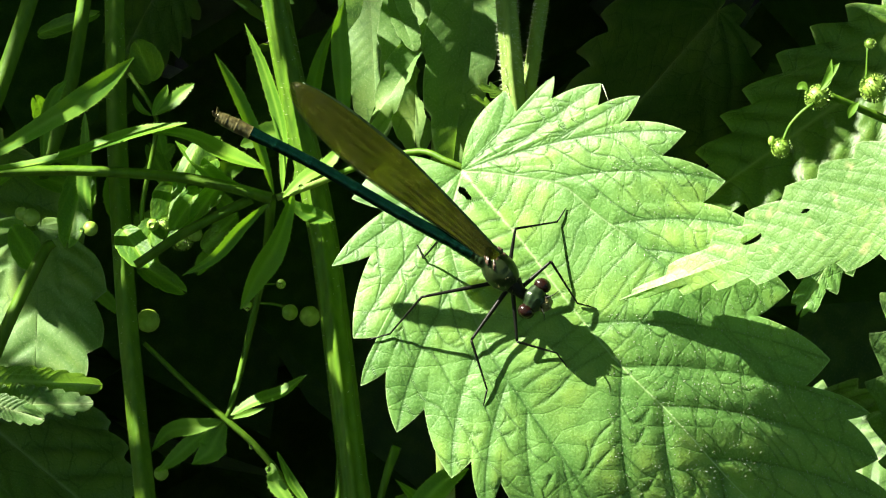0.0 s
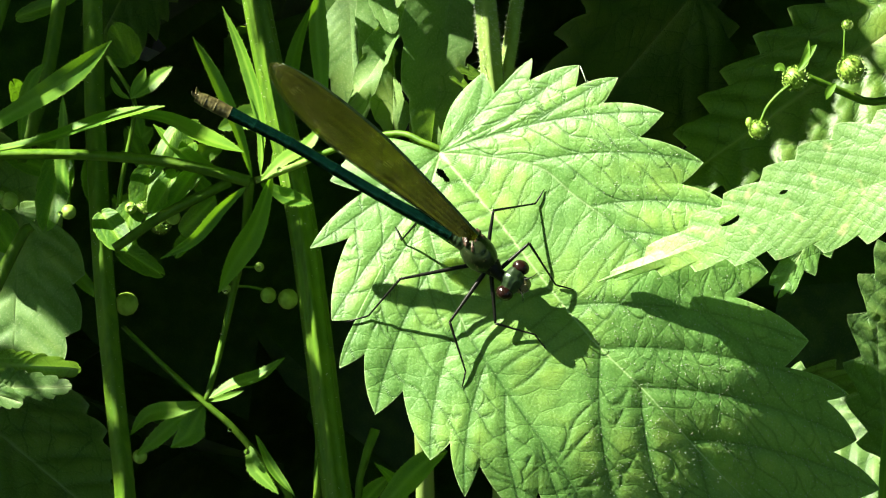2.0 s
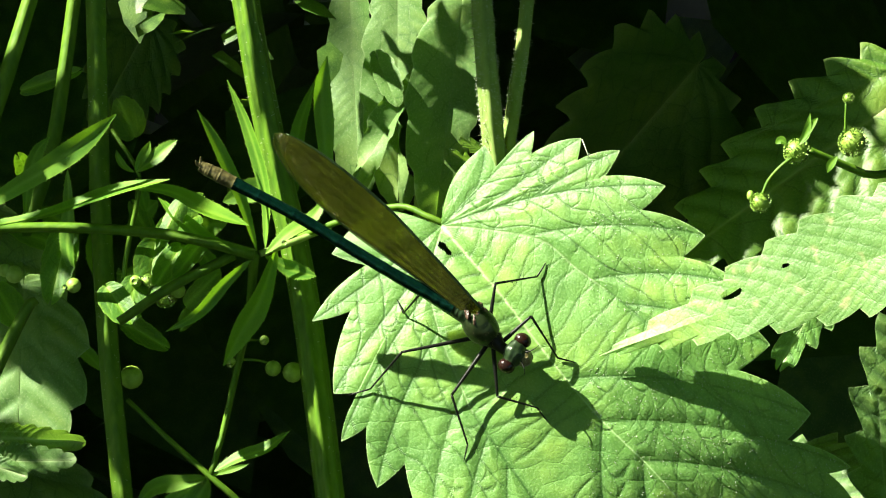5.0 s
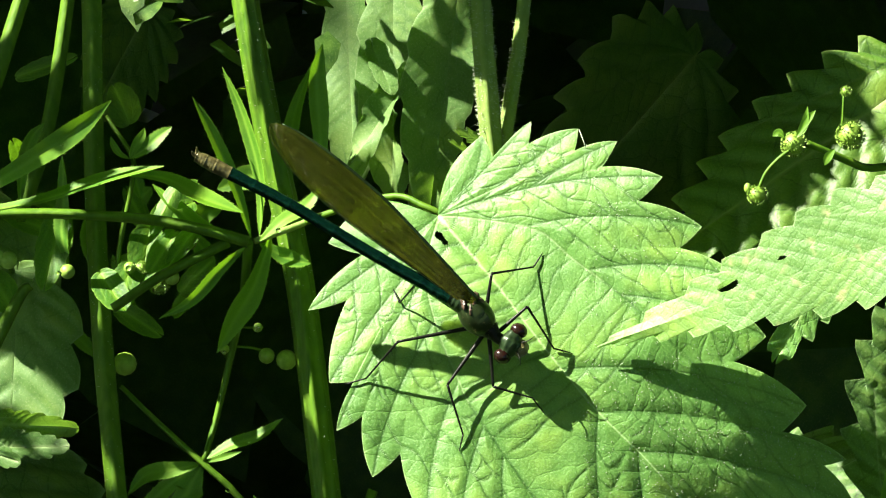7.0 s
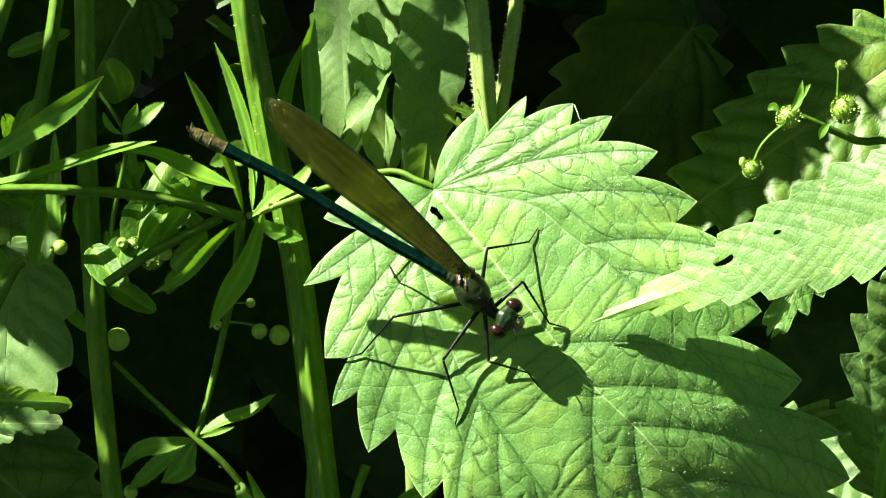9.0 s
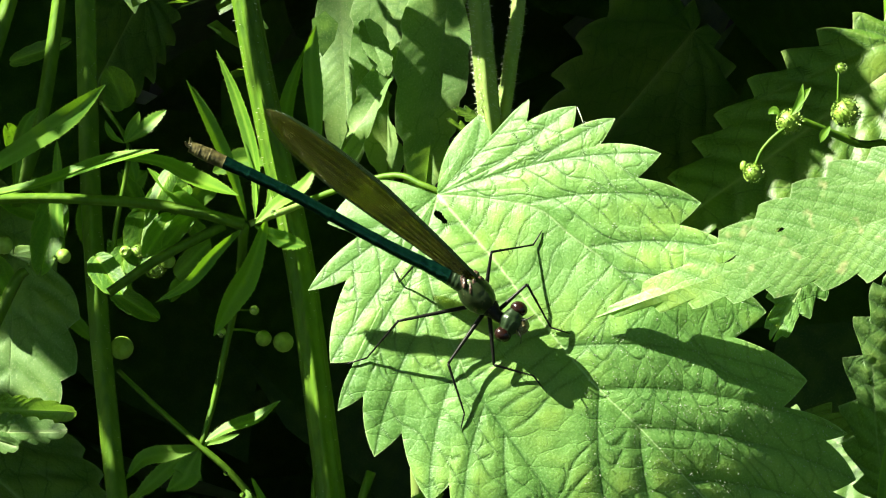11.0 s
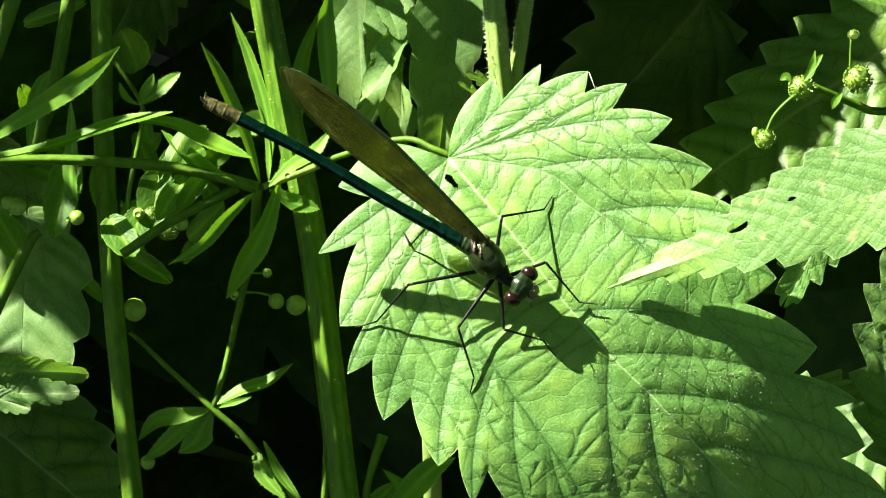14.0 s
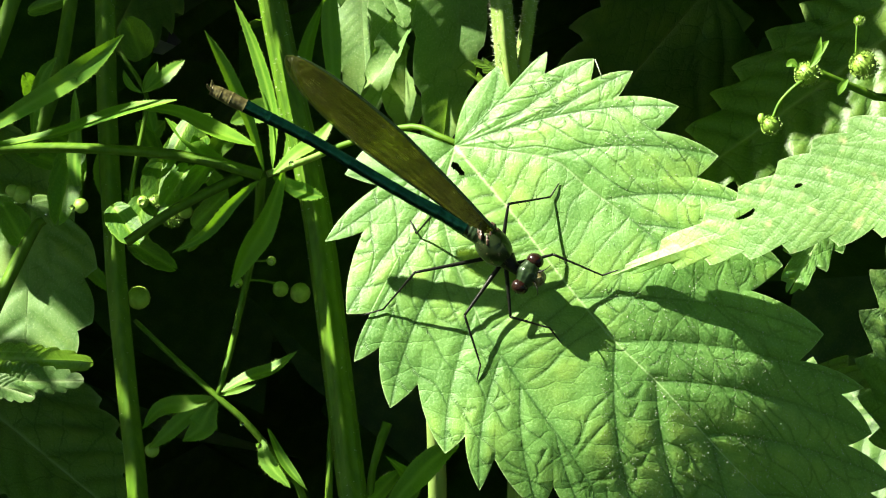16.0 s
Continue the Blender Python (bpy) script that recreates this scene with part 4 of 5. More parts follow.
def left_leaf():
    foot = place(-60, 1100, -60)
    foot.z = 0.0
    plant = thing("downy_plant", foot, "low herb with a rounded crinkled sunlit leaf", "herb", "downy herbs on the bank")
    part("stem", tube(rooted(place(-80, 900, -45), place(-60, 420, -42)), [1.5, 1.2], 30, 8), STEM, plant)
    part("petiole", tube([place(-62, 450, -42), place(-10, 420, -38), place(60, 400, -35)], [0.8, 0.7], 14, 8), STEM, plant)
    leaf_part(plant, place(72, 405, -35), place(60, 712, -31), (-0.15, 0.2, 1), LEAF_SOFT, "rounded soft leaf with a wavy torn edge", left=9.2, right=11.5, teeth=4,
              back=2.0, notch=0.20, fold=2.0, quilt=0.35, waist=0.5, seed=18, blunt=2.6, wave=0.7, taper=2.4, rows=60, cols=40)
    for k, (x0, y0, x1, y1, hw, w, way) in enumerate(((-60, 672, 182, 680, 2.6, -29, (0.3, -0.4, 1)), (-50, 715, 165, 716, 2.0, -27.5, (0.1, 0.5, 0.8)), (-70, 700, 80, 742, 1.8, -26, (0.2, -0.2, 1)))):
        leaf_part(plant, place(x0, y0, w), place(x1, y1, w + 1), way, LEAF_PALE, "crumpled curled lower leaf edge", left=hw, right=hw * 0.9, teeth=9,
                  back=0.5, notch=0.2, fold=6.0, quilt=0.10, waist=0.55, seed=80 + k, blunt=2.0, wave=1.0, taper=2.4, rows=44, cols=20)
    leaf_part(plant, place(-130, 660, -128), place(230, 960, -122), (0.0, 0.75, 0.7), LEAF_PALE, "broad dull leaf low in the shade", left=15.0, right=12.0, teeth=9,
              back=3.0, notch=0.25, fold=4.0, quilt=0.4, waist=0.45, seed=24, blunt=2.2, wave=0.4)
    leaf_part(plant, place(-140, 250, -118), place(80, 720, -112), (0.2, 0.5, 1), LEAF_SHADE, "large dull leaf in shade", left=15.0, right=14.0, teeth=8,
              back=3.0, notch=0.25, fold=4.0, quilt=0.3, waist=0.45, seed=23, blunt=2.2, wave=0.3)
    return plant


left_leaf_plant = left_leaf()


# ---- bedstraw: thin square stalks, whorls of narrow leaves, bristly burrs ----
def burr(parent, x, y, w, r, seed, hang=(0.1, -1.0, 0.3), name="burr"):
    rnd = random.Random(seed)
    c = place(x, y, w)
    core = ball(c, (U * r * MM, V * r * 0.95 * MM, W * r * MM), 16, 12)
    v, f = core["v"], core["f"]
    for _ in range(240):
        d = Vector((rnd.gauss(0, 1), rnd.gauss(0, 1), rnd.gauss(0, 1))).normalized()
        s = d.orthogonal().normalized()
        q = d.cross(s)
        k = len(v)
        root, tip = c + d * r * 0.93 * MM, c + d * r * 1.27 * MM
        hook = tip + (s * 0.12 - d * 0.04) * r * MM
        e = 0.026 * MM
        v += [root + s * e, root + q * e, root - s * e - q * e, tip, hook]
        f += [(k, k + 1, k + 3), (k + 1, k + 2, k + 3), (k + 2, k, k + 3), (k + 3, k + 1, k + 4)]
    return part(name, {"v": v, "f": f, "centre": c}, BURR, parent, "round green burr covered in hooked bristles")


def whorl_leaf(plant, w, normal, width, *xy, fat=0.45, cup=0.25, seed=1, label="", dw=0.0):
    n = len(xy) - 1
    pts = [place(x, y, w + dw * i / n) for i, (x, y) in enumerate(xy)]
    return part("leaf", blade(pts, width, normal, cup, fat=fat, seed=seed), BLADE, plant, label)


def bedstraw_front():
    foot = place(330, 1100, -25)
    foot.z = 0.0
    plant = thing("bedstraw_plant", foot, "climbing bedstraw with whorls of narrow bristly leaves", "herb", "bedstraw on the bank")
    main = rooted(place(262, 960, -24), place(242, 740, -24), place(222, 520, -24), place(208, 260, -25), place(203, 0, -26), place(196, -260, -28))
    part("stem", tube(main, [1.25, 1.2, 1.2, 1.2, 1.15], 70, 20, 0.14), STEM, plant, "square green stalk")
    part("stem_hair", hairs(main[4:], 1.22, 380, 0.28, 41, 70), HAIR, plant, "tiny hooked bristles", kind="stuff")
    arm = [place(-60, 308, -14), place(120, 302, -14), place(300, 312, -13), place(400, 330, -12), place(480, 352, -12)]
    part("branch", tube(arm, [0.55, 0.6, 0.62, 0.7], 30, 8, 0.12), STEM, plant, "thin square side stalk")
    up = [place(480, 352, -13), place(470, 460, -20), place(448, 560, -24), place(425, 660, -25), place(402, 740, -24)]
    part("branch", tube(up, [0.6, 0.45, 0.38, 0.35], 24, 8, 0.12), STEM, plant)
    part("branch", tube(at_list(-14, (240, 470), (330, 410), (445, 352)), [0.55, 0.6], 18, 8, 0.12), STEM, plant)
    part("branch", tube([place(228, 130, -25), place(275, 205, -22), place(272, 260, -20), place(250, 380, -21), place(262, 470, -23)], [0.3, 0.32, 0.35], 24, 6), STEM, plant)
    part("branch", tube([place(490, 350, -13), place(560, 325, -14), place(615, 302, -15)], [0.45, 0.4], 12, 8), STEM_PALE, plant)
    # whorl round the node under the tail
    N = (0, 0.2, 1)
    L = whorl_leaf
    L(plant, -14, (0.6, 0.2, 1), 2.0, (485, 345), (455, 250), (415, 160), (380, 95), dw=2, seed=1)
    L(plant, -15, (-0.6, 0.3, 1), 1.9, (500, 340), (500, 240), (470, 130), (433, 42), dw=1, seed=2)
    L(plant, -18, (-0.3, 0.2, 1), 2.3, (520, 330), (545, 240), (560, 130), (592, 35), dw=-4, seed=3)
    L(plant, -20, (0.5, 0.2, 1), 2.8, (610, 250), (605, 150), (600, 60), (610, 0), seed=4)
    L(plant, -13, (0.2, 0.9, 0.7), 3.4, (235, 230), (330, 240), (400, 275), (470, 300), dw=3, seed=5, fat=0.6)
    L(plant, -12, (0.5, 0.7, 0.7), 3.2, (470, 345), (400, 330), (350, 290), (310, 250), seed=6, dw=-6)
    L(plant, -12, (0.3, -0.2, 1), 1.7, (475, 360), (430, 400), (380, 455), (322, 488), dw=3, seed=7)
    L(plant, -14, (0.6, 0.1, 1), 3.4, (520, 340), (490, 430), (455, 490), (425, 548), dw=-2, seed=8)
    L(plant, -10, (0.1, 0.8, 0.7), 2.2, (500, 350), (540, 315), (580, 290), (610, 250), dw=-3, seed=9)
    L(plant, -16, (-0.4, 0.4, 1), 2.2, (500, 355), (550, 380), (590, 390), seed=10)
    # leaves of the next whorl
    L(plant, -9, (0.55, 0.3, 0.8), 3.0, (-60, 300), (60, 230), (160, 165), (236, 102), dw=3, seed=11, fat=0.6)
    L(plant, -10, (0.1, 0.85, 0.6), 2.6, (-80, 310), (90, 285), (230, 240), (330, 218), dw=2, seed=12, fat=0.6)
    L(plant, -22, (0.5, 0.2, 1), 2.0, (75, 290), (80, 220), (95, 170), (118, 142), seed=13)
    L(plant, -22, (-0.5, 0.2, 1), 2.2, (150, 200), (152, 280), (150, 340), (162, 395), seed=14)
    L(plant, -21, (-0.3, 0.3, 1), 1.9, (270, 205), (300, 185), (322, 165), (344, 148), seed=15)
    L(plant, -21, (0.3, 0.3, 1), 1.3, (270, 205), (278, 185), (290, 165), (296, 150), seed=16)
    L(plant, -21, (0.3, 0.3, 1), 1.7, (272, 215), (280, 240), (285, 260), (288, 275), seed=17)
    L(plant, -21, (0.3, 0.3, 1), 1.0, (268, 205), (250, 195), (240, 180), (236, 165), seed=18)
    # crowded leaves in the middle
    rnd = random.Random(8)
    for k in range(18):
        x, y = rnd.uniform(40, 480), rnd.uniform(250, 500)
        a = rnd.uniform(0, 6.28)
        ln = rnd.uniform(60, 130)
        bx, by = x + ln * math.cos(a), y + ln * math.sin(a) * 0.9
        L(plant, rnd.uniform(-36, -26), (rnd.uniform(-0.7, 0.7), rnd.uniform(0, 0.8), 1), rnd.uniform(1.6, 3.2), (x, y), ((x + bx) / 2 + rnd.uniform(-12, 12), (y + by) / 2 + rnd.uniform(-12, 12)), (bx, by), seed=40 + k)
    for k, (x, y, r) in enumerate(((160, 405, 1.0), (345, 415, 1.0), (55, 385, 1.2), (38, 378, 0.9), (270, 398, 0.8), (497, 503, 0.65), (438, 541, 0.65), (375, 352, 1.1))):
        ob = part("fruit", ball(place(x, y, -19), (U * r * MM, V * r * MM, W * r * MM), 12, 9), BURR, plant, "smooth young green fruit")
    part("fruit_stalk", tube(at_list(-22, (455, 500), (475, 503), (495, 503)), [0.18, 0.15], 8, 6), STEM, plant)
    for x, y, w, r in ((533, 331, -9, 0.36), (268, 399, -17, 0.42), (278, 392, -17, 0.28), (145, 408, -17, 0.34), (150, 180, -6, 0.2), (497, 505, -18, 0.3), (438, 548, -18, 0.3), (98, 420, -17, 0.22), (330, 428, -17, 0.25)):
        part("dew_drop", ball(place(x, y, w), (U * r * MM, V * r * MM, W * r * MM), 12, 8), DEW, plant, "clear glinting dew drop")
    # soft broad leaves at the back of the clump
    for k, (x0, y0, x1, y1, hw, w) in enumerate(((70, 60, 180, 24, 1.4, -110), (268, 142, 240, 72, 2.4, -120), (330, 300, 395, 245, 1.5, -27), (300, 330, 262, 255, 1.3, -30),
                                                 (358, 246, 308, 338, 1.3, -17), (380, 282, 306, 318, 1.9, -21), (305, 326, 292, 424, 2.3, -22), (350, 336, 304, 408, 1.6, -19),
                                                 (398, 316, 336, 396, 1.3, -18), (218, 408, 266, 480, 2.0, -18), (270, 392, 254, 478, 1.8, -20), (150, 300, 118, 440, 2.2, -24), (60, 470, 20, 400, 2.0, -33), (120, 330, 40, 300, 1.6, -31), (250, 470, 330, 520, 1.5, -30), (360, 440, 420, 380, 1.6, -28), (100, 250, 60, 170, 1.6, -35))):
        leaf_part(plant, place(x0, y0, w), place(x1, y1, w + 3), (0.2 - 0.1 * (k % 5), 0.5, 1), BLADE, "soft pale oval leaf", left=hw, right=hw * 1.1, teeth=5, back=0.4, notch=0.06, fold=8.0, quilt=0.15, waist=0.42, rows=10, cols=5, seed=70 + k, taper=1.9)
    for k, (x, y, r) in enumerate(((322, 425, 1.25), (292, 398, 1.0), (262, 440, 0.9))):
        burr(plant, x, y, -20, r, 50 + k)
    # far left stalks
    part("branch", tube([place(-90, 380, -28), place(-10, 180, -29), place(40, 40, -30), place(90, -120, -31)], [1.2, 1.1, 1.0], 24, 10, 0.12), STEM, plant)
    part("branch", tube([place(70, 320, -30), place(115, 190, -30), place(140, 60, -31), place(165, -120, -32)], [1.0, 0.95, 0.9], 24, 10, 0.12), STEM, plant)
    part("branch", tube([place(-30, 680, -20), place(20, 560, -20), place(75, 450, -20), place(95, 430, -20)], [0.75, 0.75, 0.5], 18, 8, 0.12), STEM, plant)
    return plant


bedstraw_front_plant = bedstraw_front()


def low_sprig():
    foot = place(620, 1100, -50)
    foot.z = 0.0
    plant = thing("bedstraw_plant", foot, "slender bedstraw sprig below with a bright leaf", "herb", "bedstraw on the bank")
    part("stem", tube(rooted(place(560, 960, -27), place(500, 850, -25), place(452, 790, -24), place(402, 745, -24), place(330, 680, -25), place(255, 608, -26)), [0.6, 0.5, 0.46, 0.42, 0.3], 50, 8, 0.1), STEM, plant)
    L = whorl_leaf
    L(plant, -23, (0.1, 0.7, 0.7), 2.3, (408, 735), (450, 712), (500, 695), (542, 664), seed=60, dw=3, label="bright narrow leaf in a fleck of sun")
    L(plant, -24, (0.2, 0.5, 0.9), 0.9, (405, 742), (440, 732), (470, 722), seed=61)
    L(plant, -25, (0, 0.4, 1), 2.4, (395, 745), (350, 755), (300, 765), (268, 800), seed=62)
    L(plant, -26, (0.2, 0.3, 1), 3.6, (398, 748), (380, 780), (370, 800), (340, 822), seed=63)
    L(plant, -26, (0.4, 0.3, 1), 2.2, (392, 750), (350, 775), (310, 810), (280, 835), seed=64)
    L(plant, -24, (-0.3, 0.3, 1), 2.0, (480, 820), (490, 860), (530, 905), seed=65, dw=2)
    L(plant, -23, (0.3, 0.3, 1), 1.4, (490, 800), (520, 860), (560, 910), seed=66, dw=2)
    for x, y, w, r in ((474, 830, -22, 0.42), (444, 792, -22, 0.3), (430, 622, -22, 0.2)):
        part("dew_drop", ball(place(x, y, w), (U * r * MM, V * r * MM, W * r * MM), 12, 8), DEW, plant, "clear glinting dew drop")
    for k, (x, y, r) in enumerate(((513, 553, 1.1), (548, 560, 1.4), (262, 568, 1.6), (285, 838, 1.0))):
        part("fruit", ball(place(x, y, -40), (U * r * MM, V * r * MM, W * r * MM), 12, 9), BURR, plant, "smooth green fruit in shade")
    part("fruit_stalk", tube(at_list(-40, (440, 537), (480, 538), (510, 545)), [0.2, 0.2], 8, 6), STEM, plant)
    part("branch", tube([place(600, 1000, -30), place(598, 900, -28), place(602, 800, -28)], [0.6, 0.4], 12, 8), STEM, plant)
    part("branch", tube([place(680, 1000, -30), place(672, 900, -26), place(685, 840, -25), place(702, 790, -25)], [0.5, 0.5, 0.7], 12, 8), STEM, plant)
    L(plant, -24, (0.3, 0.5, 1), 3.4, (690, 960), (740, 900), (790, 850), (830, 830), seed=67)
    L(plant, -25, (0.3, 0.5, 1), 2.4, (720, 980), (740, 920), (740, 890), (700, 850), seed=68)
    L(plant, -26, (-0.3, 0.5, 1), 2.6, (650, 960), (690, 910), (730, 870), seed=69)
    return plant


low_sprig_plant = low_sprig()


def burr_sprig():
    foot = place(1700, 1100, -30)
    foot.z = 0.0
    plant = thing("bedstraw_plant", foot, "bedstraw stalk bearing round bristly burrs", "herb", "bedstraw on the bank")
    part("stem", tube(rooted(place(1720, 700, -24), place(1680, 260, -22), place(1568, 212, -20), place(1505, 185, -18), place(1470, 170, -17)), [0.7, 0.6, 0.5, 0.42], 40, 8, 0.1), STEM, plant)
    part("fruit_stalk", tube([place(1465, 172, -17), place(1430, 190, -16), place(1400, 220, -16), place(1386, 250, -16)], [0.28, 0.24], 16, 6), STEM, plant)
    part("fruit_stalk", tube([place(1538, 180, -19), place(1534, 140, -19), place(1536, 82, -19)], [0.2, 0.18], 10, 6), STEM, plant)
    whorl_leaf(plant, -6, (-0.3, 0.3, 1), 2.4, (1596, 960), (1612, 840), (1636, 720), (1668, 600), seed=90, label="bright grass-like leaf")
    burr(plant, 1384, 262, -16, 1.15, 1)
    burr(plant, 1448, 172, -17, 1.45, 2)
    burr(plant, 1548, 156, -18, 1.6, 3)
    burr(plant, 1540, 78, -19, 0.65, 4)
    part("fruit", ball(place(1366, 250, -17), (U * 0.5 * MM, V * 0.7 * MM, W * 0.5 * MM), 10, 8), BURR, plant)
    for k, pts in enumerate((((1452, 160), (1465, 140), (1472, 105)), ((1452, 160), (1470, 130), (1486, 112)), ((1520, 180), (1508, 195), (1502, 210)), ((1430, 158), (1420, 152), (1410, 158)))):
        part("bud", blade(at_list(-15, *pts), 1.1, (0, 0.2, 1), 0.3, 10, 4), BLADE, plant, "tiny pale bud leaf")
    return plant


burr_sprig_plant = burr_sprig()


# ---- the damselfly ----
FLY_W = on_leaf(890, 520) - 2.2


def rise(x, y, w):
    """Like place(), with the millimetres counted from near the broad leaf's face under the insect."""
    return place(x, y, 2.2 + (w - 2.2) * 0.61 + FLY_W)


def damselfly():
    hub = rise(866, 470, 9.2)
    fly = thing("damselfly", Matrix.Translation(hub), "metallic green damselfly with smoky golden wings on a nettle leaf", "damselfly")
    axis = (rise(905, 516, 9.0) - rise(842, 438, 10.0)).normalized()
    dorsal = slant(0.30, 0.38, 0.87)
    dorsal = (dorsal - axis * dorsal.dot(axis)).normalized()
    left = dorsal.cross(axis)
    parts = {}

    # thorax: deep, slanted, with a keel and crumpled wing joints behind
    c = rise(886, 481, 9.3)
    parts["thorax"] = part("thorax", ball(c, (axis * 3.35 * MM, left * 2.1 * MM, dorsal * 2.2 * MM), 30, 22,
                                          lambda d: 1 - 0.22 * max(0, d.x) ** 2 - 0.10 * max(0, -d.x) ** 2 + 0.06 * math.exp(-(d.y / 0.12) ** 2) * max(0, d.z)
                                          - 0.05 * math.exp(-((d.x - 0.35 + 0.3 * d.z) / 0.07) ** 2)), BRONZE, fly, "bronze-green thorax")
    for a, b, h, q in ((-1.3, 0.55, 1.75, 0.6), (-1.4, -0.6, 1.7, 0.62), (-2.2, 0.7, 1.6, 0.55), (-2.3, -0.75, 1.5, 0.55), (-0.7, 0.15, 1.95, 0.42), (-1.8, 0.0, 1.9, 0.5),
                       (-2.9, 0.5, 1.25, 0.5), (-2.9, -0.55, 1.2, 0.5), (-0.6, -0.75, 1.7, 0.36), (-3.2, 0.0, 1.2, 0.55)):
        k = c + (axis * a + left * b * 1.5 + dorsal * (h - 0.1 - 0.3 * b * b)) * MM
        part("wing_joint", ball(k, ((axis + left * 0.8 * b) * q * 0.8 * MM, (left - axis * 0.4) * q * 0.75 * MM, dorsal * q * 0.5 * MM), 12, 10,
                                lambda d: 1 + 0.8 * noise.noise(d * 2.5 + Vector((a, b, h)))), ROSY, parts["thorax"], "rosy brown wing joint")
    part("neck", tube([rise(908, 503, 9.2), rise(920, 516, 9.5), rise(936, 526, 9.8)], [1.3, 0.75, 0.7], 10, 12), BLACK, fly, "narrow dark neck")

    # head: wide, with an eye at each end
    hc = rise(946, 529, 10.2)
    across = (rise(958, 492, 10.0) - rise(932, 546, 10.6)).normalized()
    fwd = (axis - across * axis.dot(across)).normalized()
    top = across.cross(fwd) if across.cross(fwd).dot(W) > 0 else fwd.cross(across)
    head = part("head", ball(hc, (across * 2.0 * MM, fwd * 1.4 * MM, top * 1.35 * MM), 26, 20, lambda d: 1 + 0.05 * math.cos(6 * d.x) + 0.10 * noise.noise(d * 3.2)), DARKGREEN, fly, "metallic green head", at=Matrix.Translation(hc))
    for sgn, (x, y, w) in ((1, (960, 506, 10.0)), (-1, (931, 551, 10.6))):
        part("eye", ball(rise(x, y, w), (across * 0.95 * MM, fwd * 1.12 * MM, top * 1.15 * MM), 24, 20), EYEMAT, head, "shiny dark red eye")
    part("face", ball(hc + fwd * 1.3 * MM + top * 0.15 * MM, (across * 1.15 * MM, fwd * 1.05 * MM, top * 1.0 * MM), 22, 16, lambda d: 1 + 0.16 * noise.noise(d * 4.0)), BROWN, head, "pale brown mouthparts")
    for sgn in (1, -1):
        part("jaw", ball(hc + (fwd * 1.5 + across * 0.45 * sgn - top * 0.2) * MM, (across * 0.42 * MM, fwd * 0.55 * MM, top * 0.5 * MM), 10, 8, lambda d: 1 + 0.2 * noise.noise(d * 3)), BROWN, head, "pale bristly mouthpart")
    rnd = random.Random(33)
    v, f = [], []
    for _ in range(260):
        d = (fwd * rnd.uniform(0.1, 1) + across * rnd.gauss(0, 0.6) + top * rnd.gauss(0.2, 0.6)).normalized()
        root = hc + fwd * 1.05 * MM + d * rnd.uniform(0.8, 1.05) * MM
        q = d.orthogonal().normalized() * 0.02 * MM
        k = len(v)
        v += [root + q, root - q, root + d.cross(q), root + (d + across * rnd.gauss(0, 0.3)).normalized() * rnd.uniform(0.3, 0.6) * MM]
        f += [(k, k + 1, k + 3), (k + 1, k + 2, k + 3), (k + 2, k, k + 3)]
    part("face_bristles", {"v": v, "f": f, "centre": hc}, HAIR, head, "pale bristles round the mouth", kind="stuff")
    v, f = [], []
    for _ in range(150):
        d = (axis * rnd.gauss(0, 0.7) + left * rnd.gauss(0, 0.7) + dorsal * rnd.gauss(0.3, 0.5)).normalized()
        root = c + (axis * 3.2 * d.dot(axis) + left * 2.02 * d.dot(left) + dorsal * 2.12 * d.dot(dorsal)) * MM
        q = d.orthogonal().normalized() * 0.016 * MM
        k = len(v)
        v += [root + q, root - q, root + d.cross(q), root + (d + axis * rnd.gauss(0.2, 0.3)).normalized() * rnd.uniform(0.3, 0.7) * MM]
        f += [(k, k + 1, k + 3), (k + 1, k + 2, k + 3), (k + 2, k, k + 3)]
    part("thorax_hair", {"v": v, "f": f, "centre": c}, BROWN, parts["thorax"], "fine brownish body hair", kind="stuff")
    part("forehead", ball(hc + fwd * 0.75 * MM + top * 0.75 * MM, (across * 0.85 * MM, fwd * 0.55 * MM, top * 0.45 * MM), 12, 8), DARKGREEN, head)
    for sgn in (1, -1):
        s = hc + across * sgn * 0.6 * MM + fwd * 1.0 * MM + top * 0.9 * MM
        part("antenna", tube([s, s + (across * sgn * 0.7 + fwd * 0.7 + top * 0.5) * MM, s + (across * sgn * 1.5 + fwd * 1.1 + top * 0.6) * MM], [0.12, 0.07, 0.03], 10, 6), BLACK, head, "fine black antenna")

    # abdomen: ten segments along a slight curve
    line = spline([rise(862, 458, 9.7), rise(760, 407, 10.9), rise(660, 351, 12.0), rise(560, 293, 13.0), rise(470, 248, 13.6), rise(384, 206, 14.0)], 100)
    cuts = (0, 5, 15, 30, 46, 62, 76, 86, 92, 96.5, 100)
    rad = (1.40, 1.10, 0.86, 0.78, 0.76, 0.76, 0.78, 0.85, 0.92, 0.85, 0.72)
    abdomen = None
    pivot = Matrix.Translation(line[0])
    for k in range(10):
        a, b = int(cuts[k]), int(cuts[k + 1])
        pts = line[a:b + 1]
        r0, r1 = rad[k], rad[k + 1]
        rr = [r0 * 1.05, r0 * 0.99, r0, (r0 + r1) / 2, (r0 + r1) / 2, r1, r1 * 0.99, r1 * 1.05]
        d = tube([pts[0], pts[len(pts) // 2], pts[-1]], rr, 16, 18, capped=k == 9)
        mat = DARKGREEN if k < 1 else GREEN if k < 7 else BROWN
